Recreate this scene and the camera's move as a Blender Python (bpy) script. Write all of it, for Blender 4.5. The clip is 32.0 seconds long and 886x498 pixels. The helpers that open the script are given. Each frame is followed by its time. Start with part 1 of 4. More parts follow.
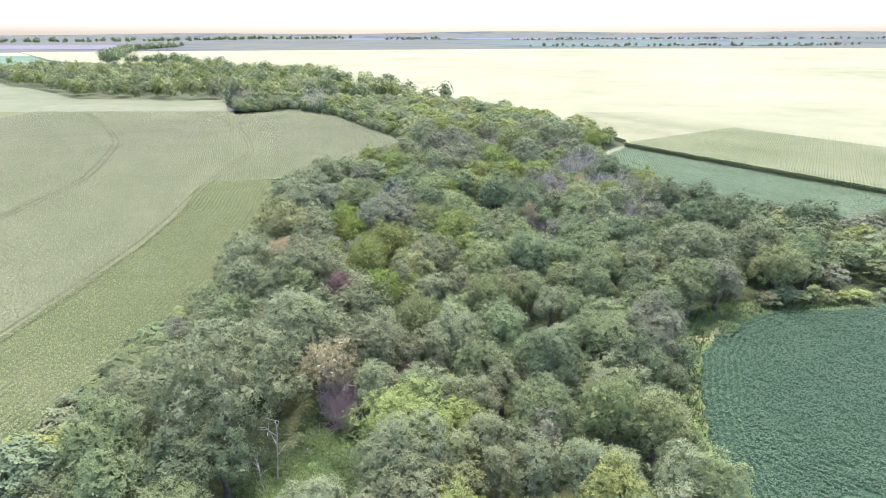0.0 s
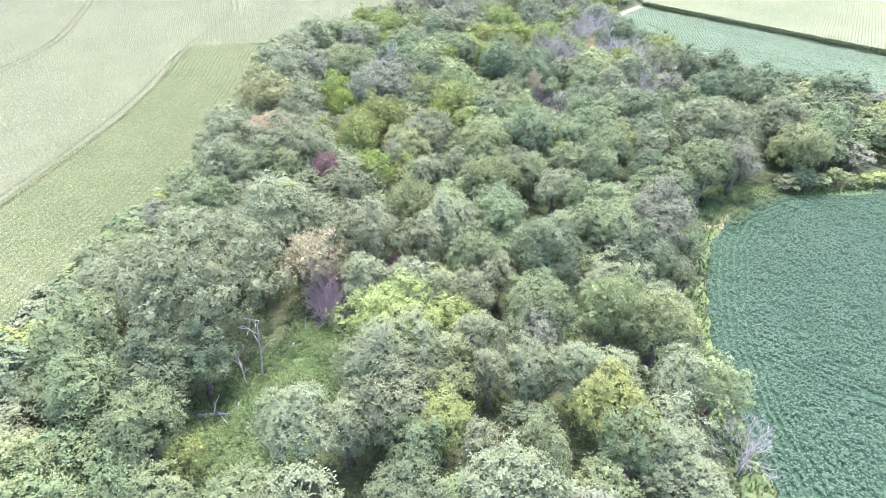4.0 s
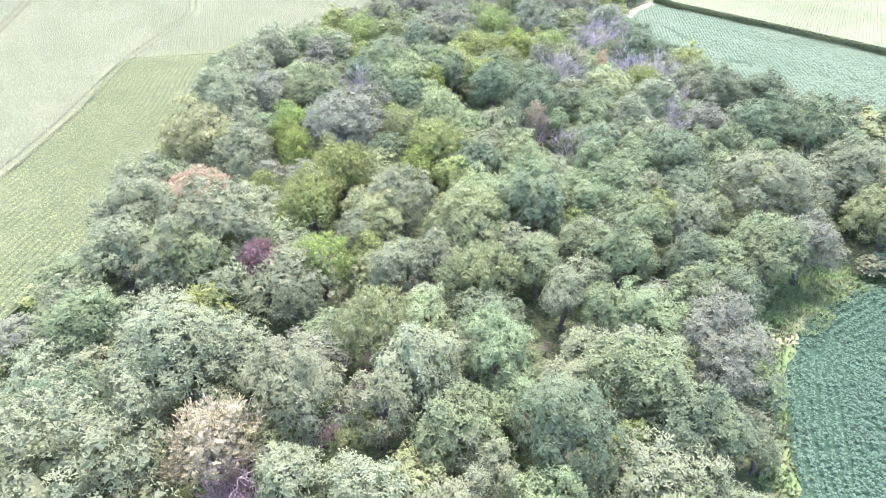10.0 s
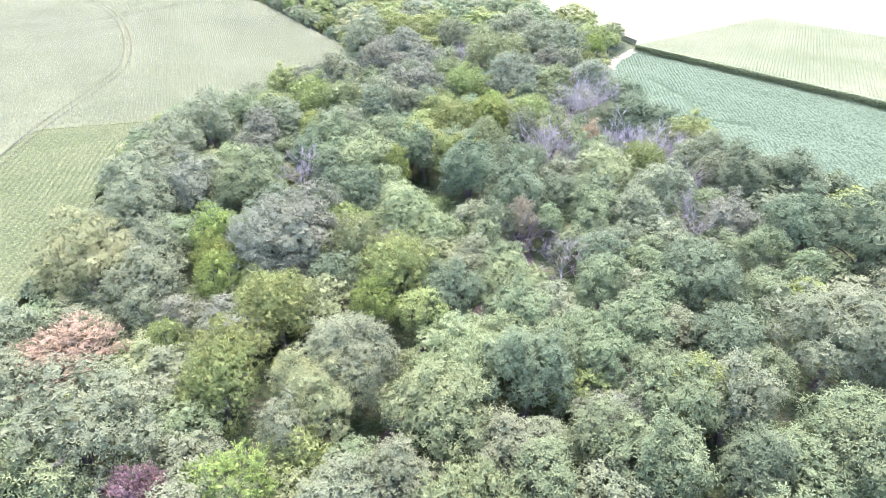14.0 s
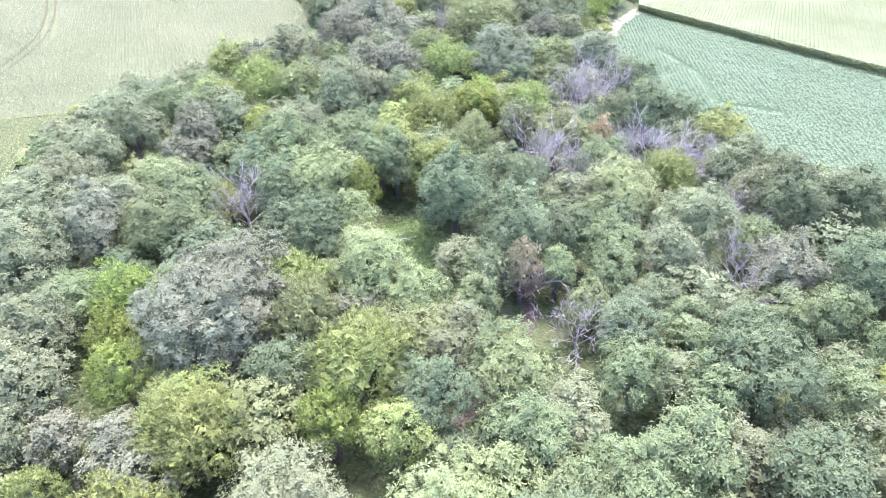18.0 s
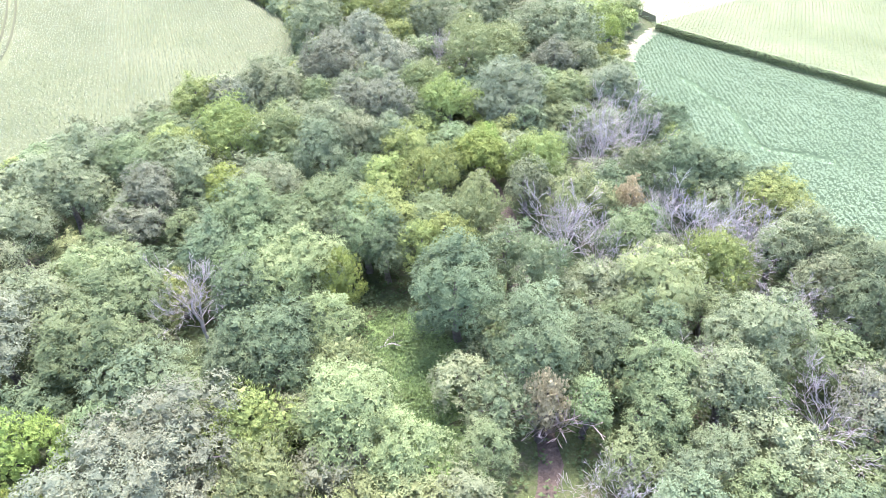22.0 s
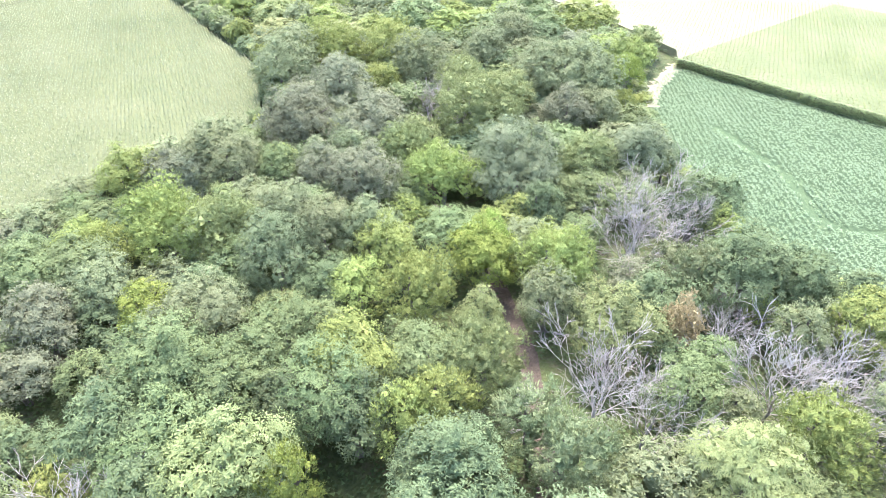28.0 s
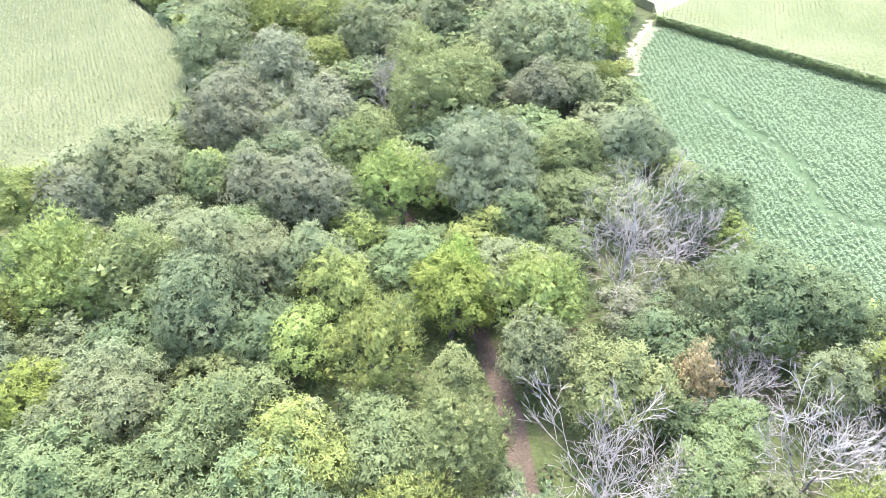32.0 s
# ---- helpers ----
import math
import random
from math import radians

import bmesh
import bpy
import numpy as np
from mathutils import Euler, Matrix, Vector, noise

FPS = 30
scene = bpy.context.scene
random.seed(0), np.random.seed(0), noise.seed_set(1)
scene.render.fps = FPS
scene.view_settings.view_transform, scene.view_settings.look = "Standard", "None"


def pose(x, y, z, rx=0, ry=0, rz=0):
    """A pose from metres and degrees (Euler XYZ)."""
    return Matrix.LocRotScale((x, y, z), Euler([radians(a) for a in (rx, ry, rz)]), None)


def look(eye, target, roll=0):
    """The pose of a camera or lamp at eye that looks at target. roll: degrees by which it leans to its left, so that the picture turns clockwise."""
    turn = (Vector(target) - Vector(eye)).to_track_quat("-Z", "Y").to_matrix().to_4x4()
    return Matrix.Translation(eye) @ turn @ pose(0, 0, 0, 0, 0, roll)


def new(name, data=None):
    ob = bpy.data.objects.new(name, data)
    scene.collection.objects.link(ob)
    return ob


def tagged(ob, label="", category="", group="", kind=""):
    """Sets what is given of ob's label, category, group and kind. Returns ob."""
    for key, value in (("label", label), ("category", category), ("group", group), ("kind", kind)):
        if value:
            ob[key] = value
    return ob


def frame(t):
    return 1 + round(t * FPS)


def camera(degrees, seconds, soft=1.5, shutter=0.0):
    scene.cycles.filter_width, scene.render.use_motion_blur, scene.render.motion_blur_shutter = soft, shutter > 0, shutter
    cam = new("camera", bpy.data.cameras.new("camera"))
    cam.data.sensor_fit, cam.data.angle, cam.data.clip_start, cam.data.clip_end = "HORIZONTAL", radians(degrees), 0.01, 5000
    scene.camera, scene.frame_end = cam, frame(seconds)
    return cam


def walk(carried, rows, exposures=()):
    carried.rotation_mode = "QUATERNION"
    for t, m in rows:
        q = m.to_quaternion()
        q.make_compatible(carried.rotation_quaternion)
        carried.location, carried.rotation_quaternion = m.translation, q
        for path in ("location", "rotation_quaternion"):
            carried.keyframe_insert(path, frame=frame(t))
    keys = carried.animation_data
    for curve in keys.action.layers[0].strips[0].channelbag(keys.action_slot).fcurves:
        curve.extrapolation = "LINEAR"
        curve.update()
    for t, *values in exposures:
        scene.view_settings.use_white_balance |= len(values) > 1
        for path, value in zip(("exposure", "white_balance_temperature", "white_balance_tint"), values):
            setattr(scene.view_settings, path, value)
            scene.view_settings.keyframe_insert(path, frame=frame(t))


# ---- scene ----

# Camera: a drone gliding forward about 40 m above the ground
cam = camera(71.27, 32.0, soft=0.9)
# seconds, x, y, z, yaw, pitch, roll
PATH = [
    (0, -3.03, -25.99, 40.18, -0.05, -19.38, -0.16),
    (0.5, -2.85, -25.64, 40.14, 0.05, -20.91, -0.18),
    (1, -2.68, -25.22, 40.10, 0.12, -22.50, -0.18),
    (1.5, -2.54, -24.72, 40.07, 0.15, -24.16, -0.16),
    (2, -2.46, -24.13, 40.03, 0.15, -25.69, -0.14),
    (2.5, -2.39, -23.44, 40.00, 0.15, -27.18, -0.12),
    (3, -2.31, -22.55, 39.98, 0.20, -28.60, -0.09),
    (3.5, -2.15, -21.42, 40.01, 0.22, -30.13, -0.06),
    (5.5, -0.79, -15.89, 40.05, 0.79, -34.60, -0.03),
    (6, -0.62, -14.22, 40.09, 0.79, -34.62, -0.02),
    (6.5, -0.52, -12.30, 40.11, 0.72, -34.55, -0.02),
    (7, -0.42, -10.09, 40.11, 0.72, -34.53, -0.02),
    (7.5, -0.31, -7.59, 40.10, 0.67, -34.44, -0.02),
    (8, -0.23, -5.11, 40.08, 0.66, -33.46, -0.03),
    (8.5, -0.14, -2.59, 40.05, 0.73, -33.45, -0.06),
    (9, 0.00, 0.00, 40.01, 0.01, -33.39, -0.09),
    (9.5, 0.07, 2.72, 39.98, -0.03, -33.26, -0.09),
    (10, 0.06, 5.43, 39.98, -0.22, -33.23, -0.06),
    (10.5, 0.16, 8.19, 40.04, -0.28, -33.28, -0.02),
    (11, 0.36, 11.03, 40.16, -0.29, -32.40, 0.02),
    (11.5, 0.50, 13.81, 40.31, -0.40, -30.62, 0.07),
    (12, 0.60, 16.55, 40.46, -0.42, -30.75, 0.11),
    (12.5, 0.72, 19.42, 40.60, -0.81, -30.83, 0.12),
    (13, 0.84, 22.37, 40.70, -1.82, -30.82, 0.09),
    (13.5, 0.96, 25.21, 40.77, -2.73, -30.84, 0.07),
    (14, 1.06, 28.05, 40.81, -3.18, -30.88, 0.10),
    (14.5, 1.15, 30.83, 40.84, -3.57, -30.90, 0.19),
    (16.5, 1.59, 41.38, 40.87, -5.32, -36.87, 0.30),
    (17, 1.84, 43.80, 40.91, -5.38, -36.80, 0.38),
    (17.5, 2.15, 46.09, 40.95, -5.30, -35.73, 0.41),
    (18, 2.44, 48.36, 40.97, -5.27, -35.76, 0.41),
    (18.5, 2.65, 50.63, 40.99, -5.38, -35.81, 0.42),
    (19, 2.80, 52.86, 41.01, -5.54, -35.74, 0.44),
    (19.5, 2.94, 54.97, 41.06, -5.13, -35.78, 0.47),
    (20, 3.09, 57.00, 41.13, -5.25, -35.84, 0.49),
    (20.5, 3.25, 59.01, 41.21, -5.33, -35.92, 0.50),
    (21, 3.46, 61.06, 41.30, -5.33, -35.88, 0.48),
    (21.5, 3.70, 63.05, 41.38, -5.37, -35.92, 0.45),
    (22, 3.91, 65.07, 41.43, -5.44, -35.99, 0.42),
    (22.5, 4.14, 67.10, 41.44, -5.48, -36.06, 0.39),
    (23, 4.43, 69.13, 41.40, -5.45, -36.05, 0.36),
    (23.5, 4.70, 70.99, 41.32, -5.40, -35.99, 0.32),
    (24, 4.95, 72.73, 41.22, -5.40, -35.87, 0.28),
    (24.5, 5.16, 74.42, 41.09, -5.44, -35.74, 0.24),
    (25, 5.35, 76.19, 40.93, -5.50, -35.60, 0.17),
    (25.5, 5.52, 77.84, 40.68, -5.55, -35.47, 0.04),
    (27.5, 6.24, 84.30, 40.37, -5.63, -34.99, -0.13),
    (28, 6.46, 85.82, 40.10, -5.67, -34.82, -0.27),
    (28.5, 6.70, 87.39, 39.91, -5.79, -34.67, -0.35),
    (29, 6.98, 89.10, 39.78, -8.21, -34.98, -0.42),
    (29.5, 7.22, 90.64, 39.73, -8.86, -36.93, -0.49),
    (30, 7.46, 92.25, 39.73, -9.12, -37.69, -0.57),
    (30.5, 7.70, 93.85, 39.79, -9.25, -39.86, -0.66),
    (31, 7.95, 95.51, 39.86, -9.39, -39.83, -0.75),
    (31.5, 8.26, 97.13, 39.94, -9.53, -39.81, -0.82),
    (32, 8.59, 98.74, 40.03, -9.30, -39.82, -0.89),
]
EXPOSURES = [(0.0, 2.66, 6020, 18), (1.0, 2.88, 5990, 20), (3.0, 3.2, 5790, 23), (6.0, 3.52, 5650, 26), (9.0, 3.48, 5660, 28), (14.0, 3.37, 5660, 29), (19.0, 3.44, 5620, 27), (23.0, 3.44, 5860, 18), (32.0, 3.36, 6120, 11)]
walk(cam, [(t, pose(x, y, z, 90 + p, 0, w) @ pose(0, 0, 0, 0, 0, r)) for t, x, y, z, w, p, r in PATH], EXPOSURES)

# ---- light ----
SUN_EL, SUN_AZ = radians(69), radians(8)   # azimuth clockwise from +y
world = bpy.data.worlds.new("sky")
scene.world = world
world.use_nodes = True
wn = world.node_tree.nodes
sky = wn.new("ShaderNodeTexSky")
sky.sky_type, sky.sun_disc = "NISHITA", False
sky.sun_elevation, sky.sun_rotation = SUN_EL, SUN_AZ
sky.dust_density, sky.air_density = 3.0, 1.0
wn["Background"].inputs["Strength"].default_value = 0.125
world.node_tree.links.new(sky.outputs["Color"], wn["Background"].inputs["Color"])
sun_data = bpy.data.lights.new("sun", "SUN")
sun_data.energy, sun_data.angle, sun_data.color = 1.05, radians(14), (1.0, 0.93, 0.82)
sun = new("sun", sun_data)
sun_dir = Vector((math.sin(SUN_AZ) * math.cos(SUN_EL), math.cos(SUN_AZ) * math.cos(SUN_EL), math.sin(SUN_EL)))
sun.matrix_world = look(sun_dir * 300, (0, 0, 0))

# ---- materials ----
rng = np.random.default_rng(7)


def material(name, colors, scale=1.0, rough=0.8, bump=0.0, bump_scale=None, island=0.0, thing=0.0, glow=0.0, spec=0.3, fine=0.0, speck=0.0):
    """colors: two to four linear colours run through by noise of the given scale; island, thing: spread of value by island or object;
    glow: the share of light that passes through a leaf; fine: weight of a second, five times finer noise."""
    m = bpy.data.materials.new(name)
    m.use_nodes = True
    nt = m.node_tree
    n, link = nt.nodes, nt.links.new
    bsdf = n["Principled BSDF"]
    bsdf.inputs["Roughness"].default_value = rough
    bsdf.inputs["Specular IOR Level"].default_value = spec
    geo = n.new("ShaderNodeNewGeometry")
    tex = n.new("ShaderNodeTexNoise")
    tex.inputs["Scale"].default_value, tex.inputs["Detail"].default_value = scale, 5
    link(geo.outputs["Position"], tex.inputs["Vector"])
    fac = tex.outputs["Fac"]
    if fine:
        tex2 = n.new("ShaderNodeTexNoise")
        tex2.inputs["Scale"].default_value, tex2.inputs["Detail"].default_value = scale * 6, 4
        link(geo.outputs["Position"], tex2.inputs["Vector"])
        mixf = n.new("ShaderNodeMix")
        mixf.inputs[0].default_value = fine
        link(fac, mixf.inputs[2]), link(tex2.outputs["Fac"], mixf.inputs[3])
        fac = mixf.outputs[0]
    ramp = n.new("ShaderNodeValToRGB")
    link(fac, ramp.inputs["Fac"])
    el = ramp.color_ramp.elements
    el[0].position, el[1].position = 0.33, 0.67
    while len(el) < len(colors):
        el.new(0.5)
    for k, c in enumerate(colors):
        el[k].position = 0.33 + 0.34 * k / (len(colors) - 1)
        el[k].color = (*c, 1)
    color = ramp.outputs["Color"]
    if speck:
        # fine dapple, about the size of single leaves, darkened to imitate shaded gaps
        ts = n.new("ShaderNodeTexNoise")
        ts.inputs["Scale"].default_value, ts.inputs["Detail"].default_value = 8.0, 3
        link(geo.outputs["Position"], ts.inputs["Vector"])
        ms = n.new("ShaderNodeMapRange")
        ms.inputs["From Min"].default_value, ms.inputs["From Max"].default_value = 0.3, 0.7
        ms.inputs["To Min"].default_value, ms.inputs["To Max"].default_value = 1 - 1.25 * speck, 1 + 0.7 * speck
        hs = n.new("ShaderNodeHueSaturation")
        link(ts.outputs["Fac"], ms.inputs["Value"]), link(ms.outputs[0], hs.inputs["Value"]), link(color, hs.inputs["Color"])
        color = hs.outputs["Color"]
    if island or thing:
        hsv = n.new("ShaderNodeHueSaturation")
        link(color, hsv.inputs["Color"])
        total = None
        for source, weight in (("i", island), ("o", thing)):
            if not weight:
                continue
            ran = geo.outputs["Random Per Island"] if source == "i" else n.new("ShaderNodeObjectInfo").outputs["Random"]
            mp = n.new("ShaderNodeMapRange")
            mp.inputs["To Min"].default_value, mp.inputs["To Max"].default_value = 1 - weight, 1 + weight
            link(ran, mp.inputs["Value"])
            if total is None:
                total = mp.outputs[0]
            else:
                mul = n.new("ShaderNodeMath")
                mul.operation = "MULTIPLY"
                link(total, mul.inputs[0]), link(mp.outputs[0], mul.inputs[1])
                total = mul.outputs[0]
            if source == "o":
                hue = n.new("ShaderNodeMapRange")
                hue.inputs["To Min"].default_value, hue.inputs["To Max"].default_value = 0.486, 0.511
                link(ran, hue.inputs["Value"]), link(hue.outputs[0], hsv.inputs["Hue"])
        link(total, hsv.inputs["Value"])
        color = hsv.outputs["Color"]
    link(color, bsdf.inputs["Base Color"])
    if bump:
        tb = n.new("ShaderNodeTexNoise")
        tb.inputs["Scale"].default_value, tb.inputs["Detail"].default_value = bump_scale or scale * 4, 4
        link(geo.outputs["Position"], tb.inputs["Vector"])
        bp = n.new("ShaderNodeBump")
        bp.inputs["Strength"].default_value, bp.inputs["Distance"].default_value = bump, 0.3
        link(tb.outputs["Fac"], bp.inputs["Height"])
        link(bp.outputs["Normal"], bsdf.inputs["Normal"])
    if glow:
        tr = n.new("ShaderNodeBsdfTranslucent")
        link(color, tr.inputs["Color"])
        mix = n.new("ShaderNodeMixShader")
        mix.inputs[0].default_value = glow
        link(bsdf.outputs[0], mix.inputs[1]), link(tr.outputs[0], mix.inputs[2])
        link(mix.outputs[0], n["Material Output"].inputs["Surface"])
    return m


def leaf(name, a, b, island=0.10, thing=0.12):
    # every leaf tone is drawn towards one mean, imitating a veil of haze
    mean = (0.135, 0.155, 0.085)
    a, b = (tuple(k * (0.90 * v + 0.10 * w) for v, w, k in zip(c, mean, (1.40, 1.32, 1.38))) for c in (a, b))
    return material(name, (a, b), 0.45, 0.65, 0.5, 8.0, island=island, thing=thing, glow=0.25, spec=0.06, speck=0.16)


LEAF = {
    "s": leaf("sage_leaves", (0.106, 0.130, 0.062), (0.140, 0.166, 0.081)),
    "g": leaf("green_leaves", (0.088, 0.122, 0.05), (0.122, 0.16, 0.066)),
    "d": leaf("dark_leaves", (0.06, 0.086, 0.04), (0.09, 0.12, 0.055)),
    "y": leaf("yellow_green_leaves", (0.128, 0.165, 0.044), (0.168, 0.210, 0.060)),
    "v": leaf("vivid_green_leaves", (0.118, 0.165, 0.032), (0.155, 0.205, 0.044)),
    "o": leaf("olive_leaves", (0.118, 0.148, 0.056), (0.157, 0.192, 0.075)),
    "l": leaf("pale_willow_leaves", (0.145, 0.172, 0.066), (0.192, 0.22, 0.088)),
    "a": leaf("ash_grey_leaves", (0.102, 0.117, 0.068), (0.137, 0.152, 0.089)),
    "b": leaf("blue_green_leaves", (0.084, 0.115, 0.055), (0.115, 0.15, 0.074)),
    "w": leaf("grey_willow_leaves", (0.10, 0.128, 0.068), (0.134, 0.165, 0.09)),
    "p": leaf("pale_tipped_leaves", (0.085, 0.12, 0.055), (0.16, 0.19, 0.09)),
    "t": leaf("tan_leaves", (0.222, 0.212, 0.112), (0.285, 0.27, 0.148)),
    "B": leaf("rust_leaves", (0.195, 0.157, 0.082), (0.25, 0.200, 0.110)),
    "c": leaf("plum_leaves", (0.115, 0.072, 0.064), (0.16, 0.102, 0.09)),
}
M_BARK = material("bark", ((0.09, 0.075, 0.06), (0.16, 0.14, 0.115)), 4, 0.9, 0.6, 18)
M_DEADWOOD = material("bleached_wood", ((0.24, 0.22, 0.20), (0.36, 0.33, 0.305)), 1.5, 0.85, 0.3, 12, thing=0.15)
M_TWIG = material("grey_twigs", ((0.225, 0.20, 0.178), (0.32, 0.285, 0.258)), 1.0, 0.85, thing=0.2)
M_PLUMTWIG = material("plum_twigs", ((0.25, 0.195, 0.178), (0.34, 0.27, 0.25)), 1.0, 0.85, thing=0.1)
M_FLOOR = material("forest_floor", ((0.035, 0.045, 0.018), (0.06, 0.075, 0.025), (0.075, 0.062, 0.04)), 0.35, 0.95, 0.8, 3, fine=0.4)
M_WEED = material("weeds", ((0.075, 0.118, 0.036), (0.122, 0.170, 0.052)), 0.3, 0.7, island=0.3, glow=0.25)
# the weeds' green made darker, shade under the crowns painted in
M_BRUSH = material("shaded_brush_leaves", ((0.05, 0.078, 0.026), (0.085, 0.118, 0.04)), 0.3, 0.7, island=0.3, glow=0.25)
M_CLEARING = material("clearing_grass", ((0.12, 0.185, 0.05), (0.165, 0.24, 0.07), (0.19, 0.22, 0.09)), 0.5, 0.8, 0.6, 6, island=0.2, glow=0.2, fine=0.4)
M_MARGIN = material("margin_grass", ((0.065, 0.10, 0.028), (0.095, 0.135, 0.038), (0.125, 0.135, 0.055)), 0.25, 0.8, island=0.25, glow=0.2)
M_DIRT = material("creek_mud", ((0.06, 0.045, 0.034), (0.10, 0.075, 0.057)), 0.9, 0.95, 0.7, 4, fine=0.4)
M_SAND = material("dry_track_earth", ((0.22, 0.20, 0.13), (0.30, 0.27, 0.18)), 0.8, 0.95, 0.5, 5)
M_CORN = material("corn_leaves", ((0.122, 0.138, 0.070), (0.156, 0.168, 0.094)), 0.06, 0.6, island=0.08, glow=0.25, spec=0.2)
M_CORNSTRIP = material("corn_leaves_yellow_green", ((0.145, 0.165, 0.052), (0.185, 0.202, 0.072)), 0.05, 0.6, island=0.09, glow=0.25, spec=0.2)
M_TASSEL = material("corn_tassels", ((0.245, 0.245, 0.148), (0.31, 0.305, 0.19)), 0.08, 0.7, island=0.12, glow=0.25, spec=0.1)
# sheet below the corn plants, darkened to imitate shade between rows
M_CORNBED = material("corn_canopy", ((0.060, 0.074, 0.033), (0.073, 0.087, 0.040), (0.088, 0.098, 0.048)), 0.05, 0.9, 0.9, 1.6, fine=0.45, spec=0.0)
# the nearer band of the far corn, cloud shade included in its green
M_CORNEAST = material("corn_canopy_east", ((0.080, 0.094, 0.046), (0.104, 0.116, 0.06), (0.128, 0.135, 0.076)), 0.03, 0.9, 0.8, 1.2, fine=0.4, spec=0.02)
# the rest of that field: sunlight and haze put into a cream tone
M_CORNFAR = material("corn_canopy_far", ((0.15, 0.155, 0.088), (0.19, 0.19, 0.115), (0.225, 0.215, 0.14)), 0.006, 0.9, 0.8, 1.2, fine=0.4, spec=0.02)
M_CORNTASSELLED = material("corn_canopy_tasselled", ((0.082, 0.094, 0.047), (0.104, 0.114, 0.058), (0.130, 0.135, 0.073)), 0.03, 0.9, 0.7, 1.2, fine=0.4, spec=0.0)
M_CORNWEST = material("corn_canopy_west", ((0.080, 0.091, 0.045), (0.106, 0.114, 0.06), (0.136, 0.139, 0.078)), 0.02, 0.8, 0.6, 0.8, fine=0.35, spec=0.08)
M_SOY = material("soy_leaves", ((0.048, 0.084, 0.046), (0.063, 0.104, 0.058)), 0.12, 0.65, island=0.14, glow=0.25, spec=0.15)
# paler than the near soybeans: sheen towards the sun put into the leaves
M_SOYPALE = material("soy_leaves_pale", ((0.128, 0.178, 0.095), (0.164, 0.215, 0.12)), 0.06, 0.65, island=0.14, glow=0.25, spec=0.15)
# beds darker than the leaves: leaf shadow between plants mixed with soil
M_SOYBEDPALE = material("soy_bed_shaded_pale", ((0.060, 0.086, 0.046), (0.078, 0.106, 0.058)), 0.2, 0.9, 0.9, 4, fine=0.5, spec=0.0)
M_SOYBED = material("soy_bed_shaded", ((0.029, 0.054, 0.030), (0.039, 0.067, 0.038)), 0.35, 0.9, 0.9, 4, fine=0.5, spec=0.0)


# ---- geometry helpers ----
def mesh_from(name, co, tris, mat, smooth=False):
    me = bpy.data.meshes.new(name)
    co, tris = np.asarray(co, np.float32), np.asarray(tris, np.int32)
    me.vertices.add(len(co))
    me.vertices.foreach_set("co", co.ravel())
    me.loops.add(tris.size)
    me.loops.foreach_set("vertex_index", tris.ravel())
    me.polygons.add(len(tris))
    me.polygons.foreach_set("loop_start", np.arange(0, tris.size, 3, dtype=np.int32))
    if smooth:
        me.polygons.foreach_set("use_smooth", np.ones(len(tris), bool))
    me.materials.append(mat)
    me.update(calc_edges=True)
    return me


def inside(poly, x, y):
    """Which of the points lie in the polygon."""
    hit = np.zeros(np.shape(x), bool)
    for (x0, y0), (x1, y1) in zip(poly, poly[1:] + poly[:1]):
        if y0 == y1:
            continue
        hit ^= ((y0 > y) != (y1 > y)) & (x < (x1 - x0) * (y - y0) / (y1 - y0) + x0)
    return hit


def sheet(name, poly, z, mat, skirt=0.0, label="", category=""):
    """A flat field with the given outline at height z, and a side wall of depth skirt."""
    bm = bmesh.new()
    top = [bm.verts.new((x, y, z)) for x, y in poly]
    face = bm.faces.new(top)
    if face.normal.z < 0 or face.calc_area() == 0:
        face.normal_flip()
    if skirt:
        low = [bm.verts.new((x, y, z - skirt)) for x, y in poly]
        for k in range(len(poly)):
            j = (k + 1) % len(poly)
            bm.faces.new((top[k], top[j], low[j], low[k]))
    bmesh.ops.triangulate(bm, faces=[face])
    bmesh.ops.recalc_face_normals(bm, faces=bm.faces)
    me = bpy.data.meshes.new(name)
    bm.to_mesh(me)
    bm.free()
    me.materials.append(mat)
    return tagged(new(name, me), label, category, kind="structure")


def blades(at, out, length, width, tilt):
    """One triangle a blade: at its base, leaning out by tilt (0 upright, 1 flat)."""
    n = len(at)
    out = out / np.maximum(np.linalg.norm(out, axis=1, keepdims=True), 1e-6)
    side = np.stack([-out[:, 1], out[:, 0], 0 * out[:, 0]], 1)
    tip = at + (out * tilt[:, None] + np.array([0, 0, 1.0]) * (1 - tilt[:, None])) * length[:, None]
    co = np.stack([at - side * width[:, None] / 2, at + side * width[:, None] / 2, tip], 1).reshape(-1, 3)
    return co, np.arange(3 * n).reshape(n, 3)


def stack(pieces):
    """Joins lists of (points, triangles)."""
    cos, tris, base = [], [], 0
    for co, tri in pieces:
        cos.append(co), tris.append(tri + base)
        base += len(co)
    return np.concatenate(cos), np.concatenate(tris)


def ball(level=1):
    bm = bmesh.new()
    bmesh.ops.create_icosphere(bm, subdivisions=level, radius=1)
    co = np.array([v.co[:] for v in bm.verts])
    tri = np.array([[v.index for v in f.verts] for f in bm.faces])
    bm.free()
    return co, tri


BALL1 = ball(1)


